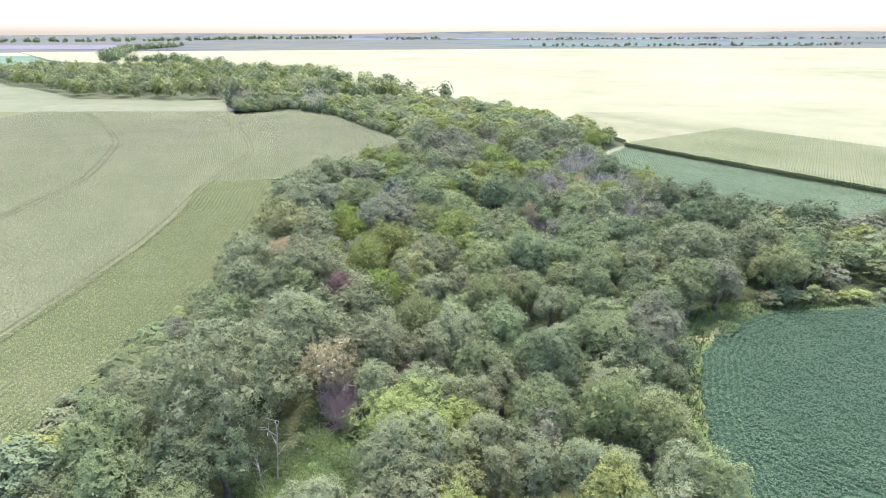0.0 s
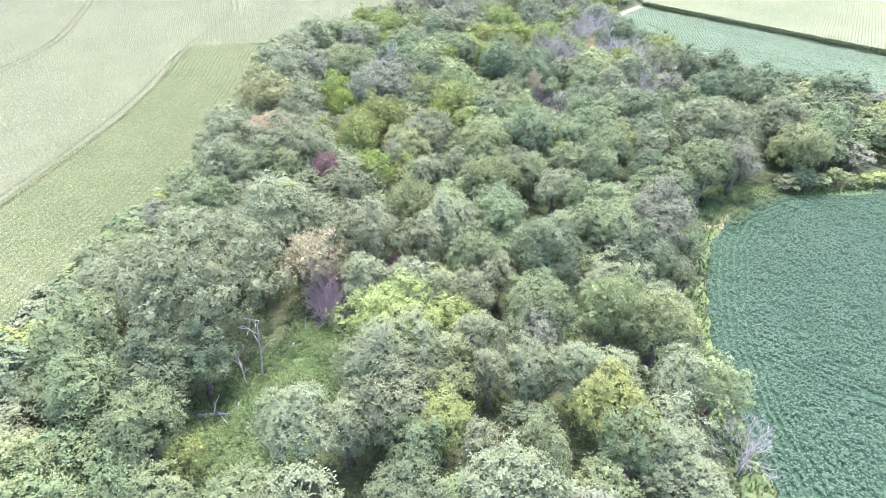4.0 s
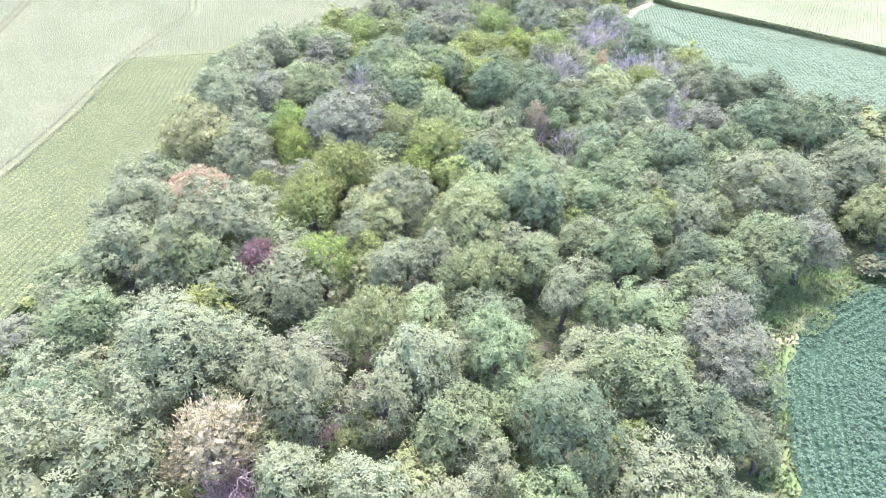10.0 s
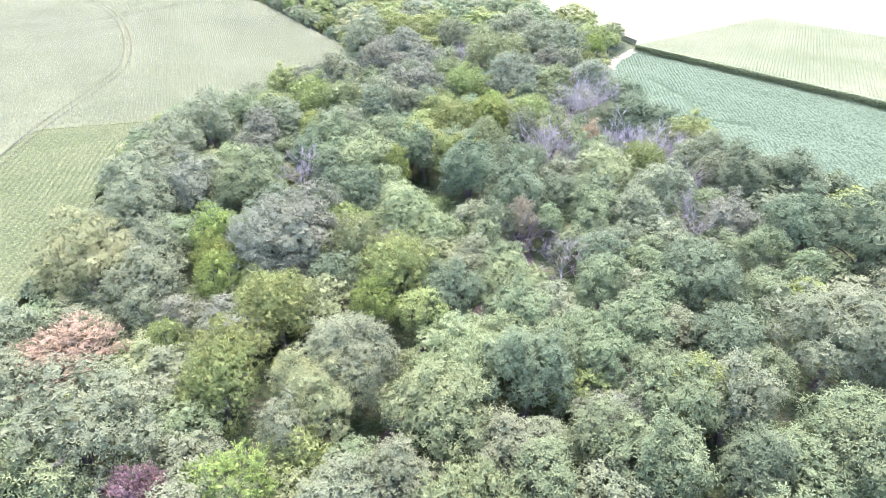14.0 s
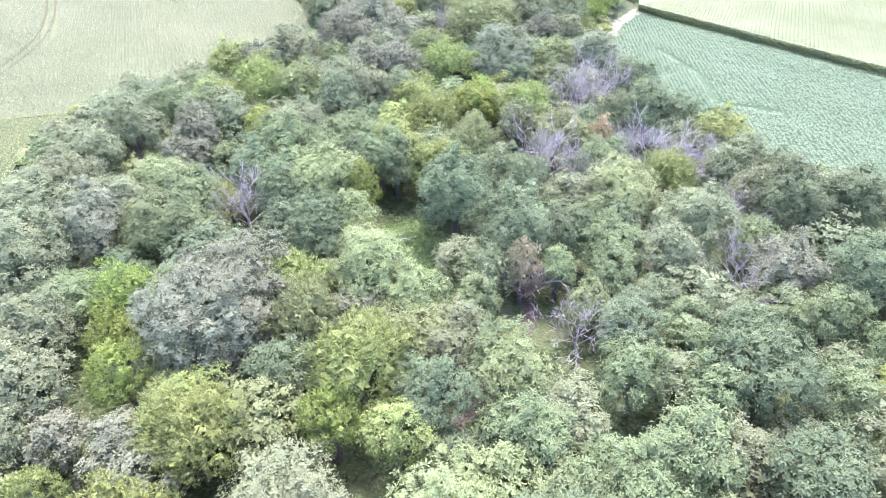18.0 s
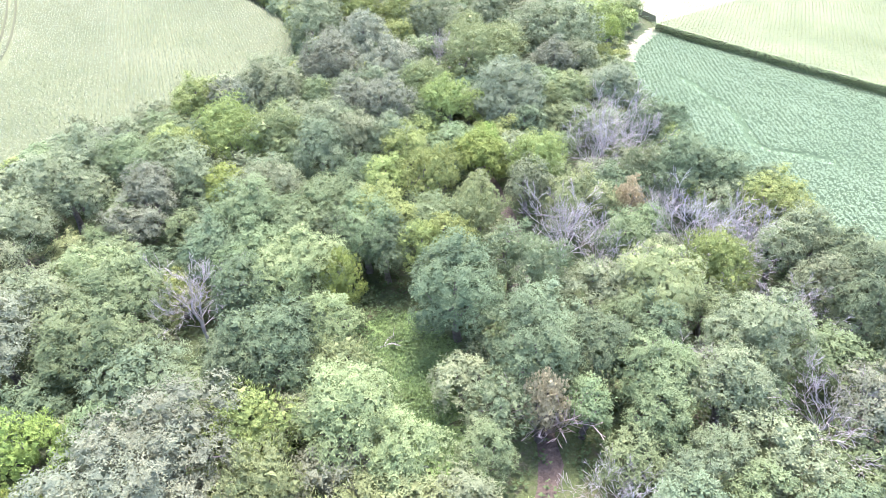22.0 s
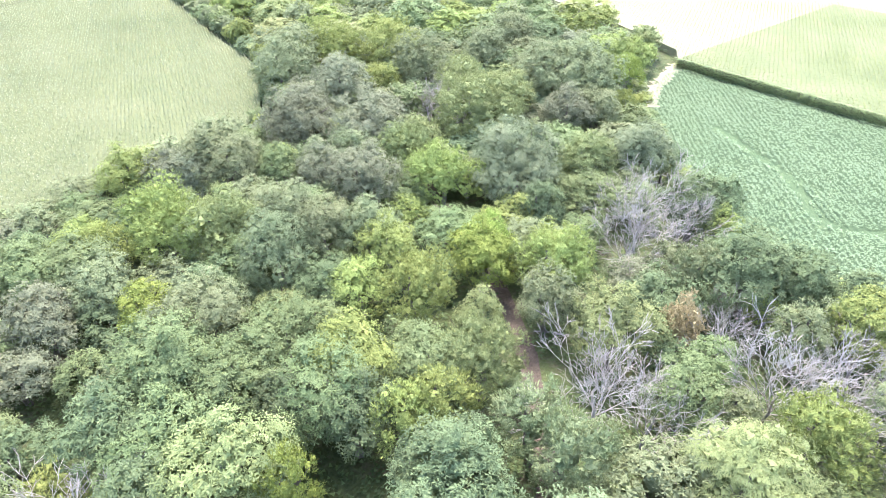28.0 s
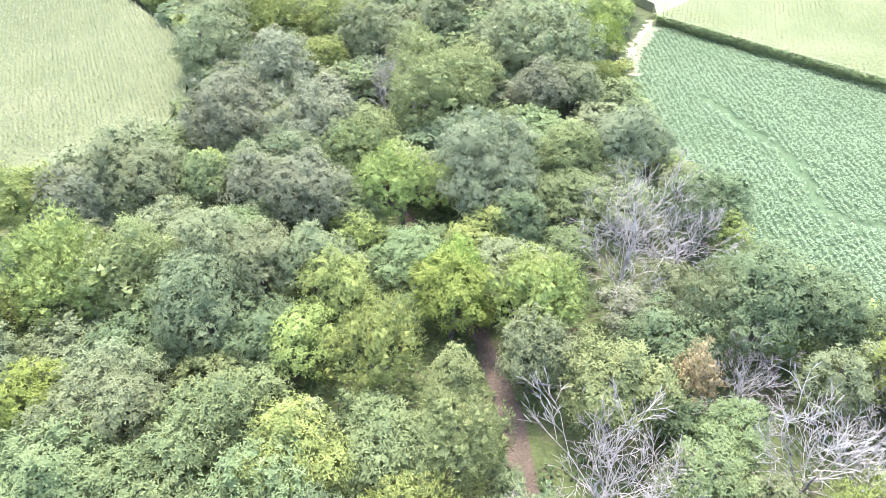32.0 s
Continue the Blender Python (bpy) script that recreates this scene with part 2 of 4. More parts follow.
def crown_shape(r, seed, style="round", density=1.0, leaf_size=0.25, lowest=-0.4, coarse=0.0):
    """Points and triangles of a leafy crown of radius r over the ground point, about 5 + 1.2 r high:
    boughs round a dome, each covered with tufts of four leaves that share their stalk."""
    g = np.random.default_rng(seed)
    h = 5.0 + 1.2 * r
    zc, rz = 0.54 * h, 0.40 * h
    lobe = float(np.clip(0.25 * r, 0.5, 1.0) if not coarse else coarse)
    n = int(2.7 * (r / lobe) ** 2) + 4
    k = np.arange(n) + 0.5
    cz = 1 - (1 - lowest) * k / n
    ang = k * 2.39996 + g.uniform(0, 6.28)
    rad = np.sqrt(np.maximum(0, 1 - cz ** 2))
    d = np.stack([rad * np.cos(ang), rad * np.sin(ang), cz], 1) + g.normal(0, 0.10, (n, 3))
    # an uneven outline: some boughs reach out, others stay back
    a, b = g.uniform(0, 6.28, 2)
    reach = (1 - lobe / r) * (0.98 + 0.11 * np.cos(2 * ang + a) + 0.10 * np.cos(3 * ang + b) + g.normal(0, 0.085, n))
    c = np.stack([d[:, 0] * reach * r, d[:, 1] * reach * r, zc + d[:, 2] * reach * (rz + 0.1 * r) * g.uniform(0.88, 1.12, n)], 1)
    lr = lobe * g.uniform(0.7, 1.4, n)
    if r > 2.8 and not coarse:
        # an inner layer of boughs, so that nobody sees through
        pick = slice(0, int(n * 0.7), 2)
        c = np.concatenate([c, (c[pick] - [0, 0, zc]) * 0.66 + [0, 0, zc]])
        d, lr = np.concatenate([d, d[pick]]), np.concatenate([lr, lr[pick] * 1.1])
        n = len(c)
    c[:, 2] = np.maximum(c[:, 2], lr * 0.7)
    parts = []
    # a heart of larger leaves in each bough
    at = np.repeat(c, 14, 0)
    far = np.repeat(lr, 14)[:, None] * [1, 1, 0.9]
    turn = g.normal(size=(len(at), 3))
    turn /= np.linalg.norm(turn, axis=1, keepdims=True)
    flat = np.cross(turn, g.normal(size=(len(at), 3)))
    flat /= np.linalg.norm(flat, axis=1, keepdims=True)
    other = np.cross(turn, flat)
    mid = at + turn * far * 0.45
    co = np.stack([mid + flat * far * 0.30, mid - flat * far * 0.18 + other * far * 0.22, mid - flat * far * 0.18 - other * far * 0.22], 1).reshape(-1, 3)
    parts.append((co, np.arange(len(co)).reshape(-1, 3)))
    co0, tri0 = BALL1
    parts.append((np.array([0, 0, zc]) + co0 * [r * 0.28, r * 0.28, rz * 0.4], tri0))
    m = int((150 if style == "willow" else 118) * density * r ** 1.75 * (0.25 / leaf_size) ** 2)
    which = g.choice(n, m * 3, p=lr ** 2 / (lr ** 2).sum())
    u = g.normal(size=(m * 3, 3))
    u /= np.linalg.norm(u, axis=1, keepdims=True)
    u = np.where((u * (d[which] + [0, 0, 0.4])).sum(1, keepdims=True) < -0.1, -u, u)
    pos = c[which] + u * lr[which][:, None] * g.uniform(0.62, 1.06, (m * 3, 1)) * [1, 1, 0.95]
    gap = np.linalg.norm(pos[:, None, :] - c[None], axis=2) / lr[None]
    gap[np.arange(m * 3), which] = 9
    keep = (gap.min(1) > 0.70) & (pos[:, 2] > 0.15)
    pos, u, out = pos[keep][:m], u[keep][:m], d[which[keep][:m]]
    m = len(pos)
    up = np.array([0, 0, 1.0])
    lean = u * 0.8 + out * 0.4 + up * (0.7 if style == "spray" else 0.35) + g.normal(0, 0.15, (m, 3))
    lean /= np.linalg.norm(lean, axis=1, keepdims=True)
    ta = np.cross(lean, g.normal(size=(m, 3)))
    ta /= np.linalg.norm(ta, axis=1, keepdims=True)
    tb = np.cross(lean, ta)
    size = leaf_size * g.uniform(0.75, 1.35, m)[:, None]
    co = [pos]
    for k in range(4):
        w = k * 1.5708 + g.normal(0, 0.25, (m, 1))
        ray = ta * np.cos(w) + tb * np.sin(w)
        if style == "willow":
            way, long, half = -up * 0.8 + lean * 0.5 + ray * 0.5, 1.55, 0.13
        elif style == "spray":
            way, long, half = up * 0.75 + lean * 0.55 + ray * 0.75, 1.35, 0.20
        else:
            way, long, half = ray + up * 0.1 + lean * g.uniform(-0.1, 0.7, (m, 1)), 1.15, 0.25 if leaf_size < 0.35 else 0.42
        way /= np.linalg.norm(way, axis=1, keepdims=True)
        side = np.cross(way, lean + 0.01)
        side /= np.maximum(np.linalg.norm(side, axis=1, keepdims=True), 0.05)
        tip = pos + way * size * long * g.uniform(0.7, 1.25, (m, 1))
        skew = g.uniform(0.05, 0.30, (m, 1)) * way * size
        co += [tip + side * size * half - skew, tip - side * size * half * g.uniform(0.5, 1.0, (m, 1)) + 0 * skew]
    co = np.stack(co, 1).reshape(-1, 3)
    base = np.arange(m)[:, None] * 9
    tri = np.concatenate([np.concatenate([base, base + 1 + 2 * k, base + 2 + 2 * k], 1) for k in range(4)])
    parts.append((co, tri))
    return stack(parts)


def tube(points, radii, sides=5):
    """A tapering tube along the points."""
    p = np.asarray(points, float)
    t = np.gradient(p, axis=0)
    t /= np.linalg.norm(t, axis=1, keepdims=True)
    ref = np.where(np.abs(t[:, 2:3]) > 0.9, [[1.0, 0, 0]], [[0, 0, 1.0]])
    a = np.cross(t, ref)
    a /= np.linalg.norm(a, axis=1, keepdims=True)
    b = np.cross(t, a)
    w = np.arange(sides) * 2 * math.pi / sides
    co = (p[:, None] + (a[:, None] * np.cos(w)[None, :, None] + b[:, None] * np.sin(w)[None, :, None]) * np.asarray(radii)[:, None, None]).reshape(-1, 3)
    tri = []
    for k in range(len(p) - 1):
        for s in range(sides):
            q = (s + 1) % sides
            i, j, x, y = k * sides + s, k * sides + q, (k + 1) * sides + s, (k + 1) * sides + q
            tri += [(i, x, j), (j, x, y)]
    return co, np.array(tri)


def grow(g, start, way, length, radius, depth, pieces, droop=0.0, thin=0.022, forks=3, bend=0.16):
    """Branches that fork, down to twigs."""
    steps = 5 if radius > 0.05 else 3 if radius > 0.03 else 2
    pts, way = [np.array(start, float)], np.array(way, float) / np.linalg.norm(way)
    for _ in range(steps):
        way = way + g.normal(0, bend, 3) + [0, 0, 0.05 - droop]
        way /= np.linalg.norm(way)
        pts.append(pts[-1] + way * length / steps)
    radii = np.linspace(radius, max(thin, radius * 0.45), steps + 1)
    pieces.append(tube(pts, radii, 5 if radius > 0.07 else 3))
    if depth:
        for f in range(forks):
            k = int(g.integers(1, steps + 1)) if f else steps
            d = (pts[k] - pts[k - 1]) / np.linalg.norm(pts[k] - pts[k - 1])
            turn = g.normal(0, 1, 3)
            turn -= d * (turn @ d)
            turn /= np.linalg.norm(turn)
            grow(g, pts[k], d + turn * g.uniform(0.4, 0.9), length * g.uniform(0.55, 0.75), max(thin, radii[k] * 0.66), depth - 1, pieces, droop, thin, forks, bend)


def part(name, me, parent, label="", mat=None, place=None):
    ob = new(name, me)
    ob.parent = parent
    if place is not None:
        ob.matrix_basis = place
    if mat is not None:
        ob.material_slots[0].link = "OBJECT"
        ob.material_slots[0].material = mat
    if label:
        tagged(ob, label)
    return ob


# ---- tree stock: crowns in several sizes, trunks and limbs, shared by the trees ----
STOCK, PLAIN = {}, {}
for style, sizes, seeds in (("round", (1.6, 2.4, 3.2, 4.2, 5.4, 8.0), 4), ("willow", (2.4, 3.6, 5.0), 2), ("spray", (2.4, 3.6, 5.2), 3)):
    for r in sizes:
        for s in range(seeds if r < 7 else 2):
            co, tri = crown_shape(r, int(r * 100) + 17 * s + len(style), style, leaf_size=0.205 if r < 3 else 0.225 if r < 6 else 0.27, lowest=-0.4 if r < 5 else -0.7)
            STOCK.setdefault(style, []).append((r, mesh_from("crown", co, tri, LEAF["g"])))
            if s < 3 and r < 6:
                co, tri = crown_shape(r, int(r * 90) + 19 * s + len(style), style, 0.8, 0.25, -0.35)
                PLAIN.setdefault(style, []).append((r, mesh_from("crown", co, tri, LEAF["g"])))
THIN = [(r, mesh_from("crown", *crown_shape(r, 800 + s + int(r * 10), "round", 0.8, 0.40, -0.2), LEAF["g"])) for r in (1.6, 2.4, 3.2, 4.2) for s in range(3)]
FAR = [(r, mesh_from("crown", *crown_shape(r, 900 + s + int(r * 10), "round", 0.9, 0.5, -0.7, 1.4), LEAF["g"])) for r in (3.2, 4.6, 6.0) for s in range(3)]
SPARSE = [(3.0, mesh_from("crown", *crown_shape(3.0, 700 + s, "spray", 1.0, 0.22), LEAF["g"])) for s in range(2)]
TRUNK, LIMB, DEADTRUNK, DEADLIMB, TWIGS = [], [], [], [], []
for s in range(3):
    g = np.random.default_rng(40 + s)
    z = np.linspace(0, 1, 6)
    bend = np.cumsum(g.normal(0, 0.02, (6, 2)), 0)
    bend -= bend[0]
    TRUNK.append(mesh_from("trunk", *tube(np.column_stack([bend, z * 0.72]), 0.030 * (1 - 0.7 * z) + 0.006 * (z == 0), 7), M_BARK, True))
    pieces = []
    grow(g, (0, 0, 0), (0.75, 0, 0.65), 0.42, 0.014, 1, pieces, thin=0.004, forks=2)
    LIMB.append(mesh_from("limb", *stack(pieces), M_BARK, True))
for s in range(4):
    g = np.random.default_rng(60 + s)
    z = np.linspace(0, 1, 7)
    bend = np.cumsum(g.normal(0, 0.10, (7, 2)), 0)
    bend -= bend[0]
    DEADTRUNK.append(mesh_from("trunk", *tube(np.column_stack([bend, z * 4.5]), 0.17 * (1 - 0.6 * z), 7), M_DEADWOOD, True))
    pieces = []
    grow(g, (0, 0, 0), (0.8, 0, 0.8), 2.7, 0.046, 4, pieces, droop=0.0, thin=0.012, forks=3, bend=0.10)
    DEADLIMB.append(mesh_from("limb", *stack(pieces), M_DEADWOOD))
    pieces = []
    for k in range(14):
        w = g.uniform(0, 6.28)
        grow(g, (0.3 * math.cos(w), 0.3 * math.sin(w), 0.1), (math.cos(w) * 0.7, math.sin(w) * 0.7, 1), g.uniform(1.2, 2.0), 0.035, 2, pieces, thin=0.016, forks=4)
    TWIGS.append(mesh_from("twig_clump", *stack(pieces), M_PLUMTWIG))

KIND = {
    "s": ("cottonwood_tree", "sage-green cottonwood with a dense lumpy crown in the wood"),
    "g": ("ash_tree", "mid-green broadleaf tree with a rounded crown in the wood"),
    "d": ("oak_tree", "dark green broadleaf tree with a dense shaded crown"),
    "y": ("boxelder_tree", "bright yellow-green broadleaf tree among darker trees"),
    "v": ("boxelder_tree", "vivid lime-green broadleaf tree standing out in the wood"),
    "o": ("mulberry_tree", "olive-green broadleaf tree with a full soft crown"),
    "l": ("willow_tree", "pale yellow-green willow with drooping leaf sprays"),
    "a": ("maple_tree", "ash-grey green maple with a broad dense crown"),
    "b": ("deciduous_tree", "blue-green broadleaf tree with a compact rounded crown"),
    "w": ("willow_tree", "grey-green willow with hanging feathery sprays"),
    "p": ("deciduous_tree", "dark green tree with pale upright leaf tips"),
    "t": ("withered_tree", "withered tan tree with dry leaves over bare purple twigs"),
    "B": ("withered_tree", "withered tree with dry rust-brown leaves"),
    "c": ("shrub", "plum-coloured shrub between green trees"),
    "D": ("dead_tree", "bare dead tree with bleached grey branches"),
    "C": ("dead_shrub", "leafless shrub of purple-grey twigs"),
}
TREES = []
count = [0]


def tree(kind, x, y, h, r, far=False, plain=False):
    count[0] += 1
    g = np.random.default_rng(1000 + count[0])
    name, label = KIND[kind]
    category = "shrub" if "shrub" in name or h < 4.2 else "tree"
    top = tagged(new("shrub" if category == "shrub" and "shrub" not in name else name), label, category, "dead trees of the wood" if kind in "DC" else "trees of the wood")
    turn = g.uniform(0, 360)
    top.matrix_basis = pose(x, y, 0, 0, 0, turn)
    TREES.append((x, y, r * (1.25 if kind == "D" else 1)))
    if kind == "D":
        f = h / 8.0
        part("trunk", DEADTRUNK[count[0] % 4], top, "", None, Matrix.Diagonal((f, f, f, 1)))
        for k in range(11):
            lift = (1.2 + 0.31 * k) * f
            sc = f * (r / 3.0 / f) ** 0.7 * g.uniform(0.85, 1.15) * (1.08 - 0.045 * k)
            part("limb", DEADLIMB[(count[0] + k) % 4], top, "", None if k % 2 else M_TWIG, pose(0, 0, lift, 0, g.uniform(-18, 12), k * 137.5 + g.uniform(-25, 25)) @ Matrix.Diagonal((sc, sc, sc, 1)))
        return top
    if kind == "C":
        for k in range(3):
            sc = r / 2.2
            part("twig_clump", TWIGS[(count[0] + k) % 4], top, "", None, pose(r * 0.35 * math.cos(k * 2.1), r * 0.35 * math.sin(k * 2.1), 0, 0, 0, k * 90) @ Matrix.Diagonal((sc, sc, h / 3.6, 1)))
        return top
    style = {"l": "willow", "w": "willow", "p": "spray"}.get(kind, "round")
    if kind in "yov" and g.random() < 0.45:
        style = "spray"
    pool = FAR if far else SPARSE if kind in "tBc" else THIN if plain and (abs(x - 4) > 42 or y > 155) else (PLAIN if plain else STOCK)[style]
    near = min(abs(math.log(c[0] / r)) for c in pool)
    choice = [c for c in pool if abs(math.log(c[0] / r)) < near + 0.02]
    rc, me = choice[int(g.integers(len(choice)))]
    sq = g.uniform(0.93, 1.07)
    wide = 1.04 * r / rc
    part("crown", me, top, "", LEAF[kind], Matrix.Diagonal((wide * sq, wide / sq, h / (5.0 + 1.2 * rc), 1)))
    tr = TRUNK[count[0] % 3]
    part("trunk", tr, top, "", None, Matrix.Diagonal((h * 1.3, h * 1.3, h, 1)))
    if not far and not plain:
        for k in range(2):
            part("limb", LIMB[(count[0] + k) % 3], top, "", None, pose(0, 0, h * (0.26 + 0.14 * k), 0, 0, 160 * k + g.uniform(-30, 30)) @ Matrix.Diagonal((min(h, 1.5 * r), min(h, 1.5 * r), 0.8 * h, 1)))
    if kind == "t":
        part("twig_clump", TWIGS[0], top, "bare purple twigs", None, pose(0, -r * 0.5, 0) @ Matrix.Diagonal((1.5, 1.5, h / 4.2, 1)))
    return top


# ---- outlines of the place ----
WOOD_LEFT = [(-60, -80), (-52, 0), (-46, 24), (-44, 45), (-40, 64), (-42, 80), (-42, 90), (-43, 104), (-46, 118), (-49, 132), (-47, 144), (-41, 152), (-33, 159.5), (-25, 166), (-16, 173), (-13.5, 183), (-15, 195), (-16, 204), (-29, 227), (-54, 278)]
WOOD_WEST = [(-82, 312), (-105, 292), (-134, 356), (-224, 365), (-367, 500)]
WOOD_RIGHT = [(20, -80), (23, 18), (24, 26), (27, 36), (31, 46), (36, 53), (45, 58.5), (65, 61), (100, 64), (400, 80)]
ARM_NORTH = [(400, 106), (97, 96), (80, 98), (71, 103), (63.5, 110.5), (58, 117), (54, 123), (50.5, 129), (48, 135), (47, 142), (47, 151), (47.5, 160), (48.5, 169), (50, 177), (53, 185), (59, 195), (64, 200)]
WOOD_FAR = [(66, 206), (58, 235), (30, 300), (-20, 362), (-62, 440), (-120, 560), (-230, 640), (-420, 640), (-520, 560)]
WOOD = WOOD_RIGHT + ARM_NORTH + WOOD_FAR + WOOD_WEST[::-1] + WOOD_LEFT[::-1]

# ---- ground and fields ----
# slightly blue tones: haze over the distant land is mixed into the colour
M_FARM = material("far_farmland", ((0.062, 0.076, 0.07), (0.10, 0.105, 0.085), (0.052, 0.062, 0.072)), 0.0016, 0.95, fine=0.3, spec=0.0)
ground_bm = bmesh.new()
rings = [[ground_bm.verts.new((far * math.cos(w * math.pi / 48), far * math.sin(w * math.pi / 48), z + (6 * math.sin(w * 0.9) + 4 * math.sin(w * 0.37) if z > 20 else 0))) for w in range(96)]
         for far, z in ((1500, 0.0), (3000, 0.0), (4150, 0.0), (4500, 14.0), (4860, 32.0))]
ground_bm.faces.new(rings[0])
for one, two in zip(rings[:-1], rings[1:]):
    for w in range(96):
        ground_bm.faces.new((one[w], two[w], two[(w + 1) % 96], one[(w + 1) % 96]))
ground_me = bpy.data.meshes.new("ground")
ground_bm.to_mesh(ground_me)
ground_bm.free()
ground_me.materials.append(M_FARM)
tagged(new("ground", ground_me), "flat farmland rising gently towards the horizon", "ground", kind="structure")
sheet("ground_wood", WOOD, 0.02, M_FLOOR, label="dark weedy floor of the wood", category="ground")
STRIP_EDGE = [(-64, -80), (-64, 30), (-62, 60), (-61, 86), (-63, 111), (-67, 129), (-67, 140)]
CORN1 = WOOD_LEFT[:11] + STRIP_EDGE[::-1]
CORN1_WEST = STRIP_EDGE + WOOD_LEFT[10:19] + [(-53, 276), (-82, 305), (-104, 285), (-114, 300), (-235, 300), (-235, -80)]
CORN1_FAR = [(-900, -80), (-234.5, -80), (-234.5, 299.5), (-114, 299.5)] + WOOD_WEST[2:] + [(-560, 620), (-900, 700)]
sheet("ground_corn_west", CORN1_FAR, 1.41, M_CORNWEST, 1.3, "pale tasselled corn stretching away from the wood", "corn field")
sheet("ground_corn", CORN1, 1.35, M_CORNBED, 1.3, "yellow-green corn strip in rows beside the wood", "corn field")
sheet("ground_corn_tasselled", CORN1_WEST, 1.42, M_CORNTASSELLED, 1.3, "tall corn field with pale tassels beside the wood", "corn field")
SOY1 = WOOD_RIGHT[1:] + [(400, -80), (21, -80)]
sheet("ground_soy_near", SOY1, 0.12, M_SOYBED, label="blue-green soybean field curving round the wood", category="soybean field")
SOY2 = [(66, 198), (110, 131.4), (128, 104.5)] + ARM_NORTH[1:]
sheet("ground_soy_far", SOY2, 0.12, M_SOYBEDPALE, label="pale green soybean field between wood and corn, sheen in its tone", category="soybean field")
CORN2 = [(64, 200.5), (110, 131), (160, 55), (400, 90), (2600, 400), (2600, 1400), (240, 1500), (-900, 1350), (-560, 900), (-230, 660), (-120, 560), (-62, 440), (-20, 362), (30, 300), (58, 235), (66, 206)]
sheet("ground_corn_far", CORN2, 1.7, M_CORNFAR, 1.65, "wide corn field stretching beyond the wood, paled as if hazy", "corn field")
# laid over the same field where its colour imitates cloud shade
CORN_EAST = [(64.4, 200.6), (160.2, 55.4), (216, 92), (120, 237)]
sheet("ground_corn_east", CORN_EAST, 1.72, M_CORNEAST, 0.0, "green corn with a dense leafy edge, toned as under cloud", "corn field")


def curve(points, n):
    """n points along a smooth line through the given ones."""
    p = np.array(points, float)
    s = np.r_[0, np.cumsum(np.hypot(*np.diff(p, axis=0).T))]
    t = np.linspace(0, s[-1], n)
    q = np.column_stack([np.interp(t, s, p[:, 0]), np.interp(t, s, p[:, 1])])
    for _ in range(6):
        q[1:-1] = 0.25 * q[:-2] + 0.5 * q[1:-1] + 0.25 * q[2:]
    return q


def ribbon(name, points, width, z, mat, label, category, ragged=0.25):
    q = curve(points, 60)
    g = np.random.default_rng(len(name))
    t = np.gradient(q, axis=0)
    t /= np.linalg.norm(t, axis=1, keepdims=True)
    nrm = np.column_stack([-t[:, 1], t[:, 0]])
    cols = []
    for k, f in enumerate((-0.5, -0.2, 0.2, 0.5)):
        off = width * f * (1 + (g.normal(0, ragged, 60) if k in (0, 3) else 0))
        cols.append(np.column_stack([q + nrm * np.reshape(off, (-1, 1)) if np.ndim(off) else q + nrm * off, np.full(60, z if k in (0, 3) else z - 0.02)]))
    co = np.stack(cols, 1).reshape(-1, 3)
    tri = []
    for k in range(59):
        for j in range(3):
            a = k * 4 + j
            tri += [(a, a + 1, a + 4), (a + 1, a + 5, a + 4)]
    return tagged(new(name, mesh_from(name, co, tri, mat, True)), label, category, kind="structure")


ribbon("creek_bed", [(-15, 30), (-12, 35), (-8.2, 41), (-5, 52), (0, 70), (9, 84), (16, 91), (15, 104), (18, 120), (18, 128), (18, 134), (14, 150), (8, 170)], 1.7, 0.06, M_DIRT, "dry brown creek bed winding under the trees", "creek bed")
M_DRY = material("dry_grass", ((0.15, 0.15, 0.07), (0.21, 0.19, 0.10)), 0.5, 0.9, 0.5, 5, fine=0.4)
ribbon("margin_grass", [(32, 51), (35.5, 55.5), (39, 58.6), (44, 61)], 4.0, 0.10, M_CLEARING, "green grass in the corner between wood and soybeans", "grass")
ribbon("clearing_grass", [(6.2, 91), (5.7, 97), (5.2, 104), (3.6, 111)], 6.0, 0.05, M_CLEARING, "lush green grass in a clearing of the wood", "grass")
ribbon("dry_grass", [(32.5, 49.5), (36, 54), (40, 57.3), (45, 59.6)], 2.0, 0.17, M_DRY, "dry tan grass in the corner of the soybean field", "grass")
ribbon("track_earth", [(51, 181), (53, 186), (56.5, 191), (61, 197), (65, 201.5)], 2.6, 0.16, M_SAND, "pale bare earth strip at the edge of the soybeans", "dirt track")
ribbon("clearing_grass", [(-17, 10), (-18.5, 13.5), (-18.6, 17), (-16.6, 21), (-14.6, 25), (-13.8, 28), (-13.5, 31)], 5.0, 0.05, M_CLEARING, "bright green grass in a narrow clearing", "grass")
ribbon("bare_patch", [(-19.3, 10.5), (-18.2, 12.2), (-17.4, 13.5)], 1.5, 0.10, M_DIRT, "bare brown soil patch in a clearing", "soil")
ribbon("bare_patch", [(39, 94), (43, 93), (46, 91)], 4.0, 0.06, M_DIRT, "bare brown soil patch in the wood", "soil")
ribbon("margin_grass", [(20, -20)] + [(x - 1.0, y + 0.8) for x, y in WOOD_RIGHT[1:8]], 2.4, 0.14, M_MARGIN, "yellow-green grass strip between wood and soybeans", "grass")

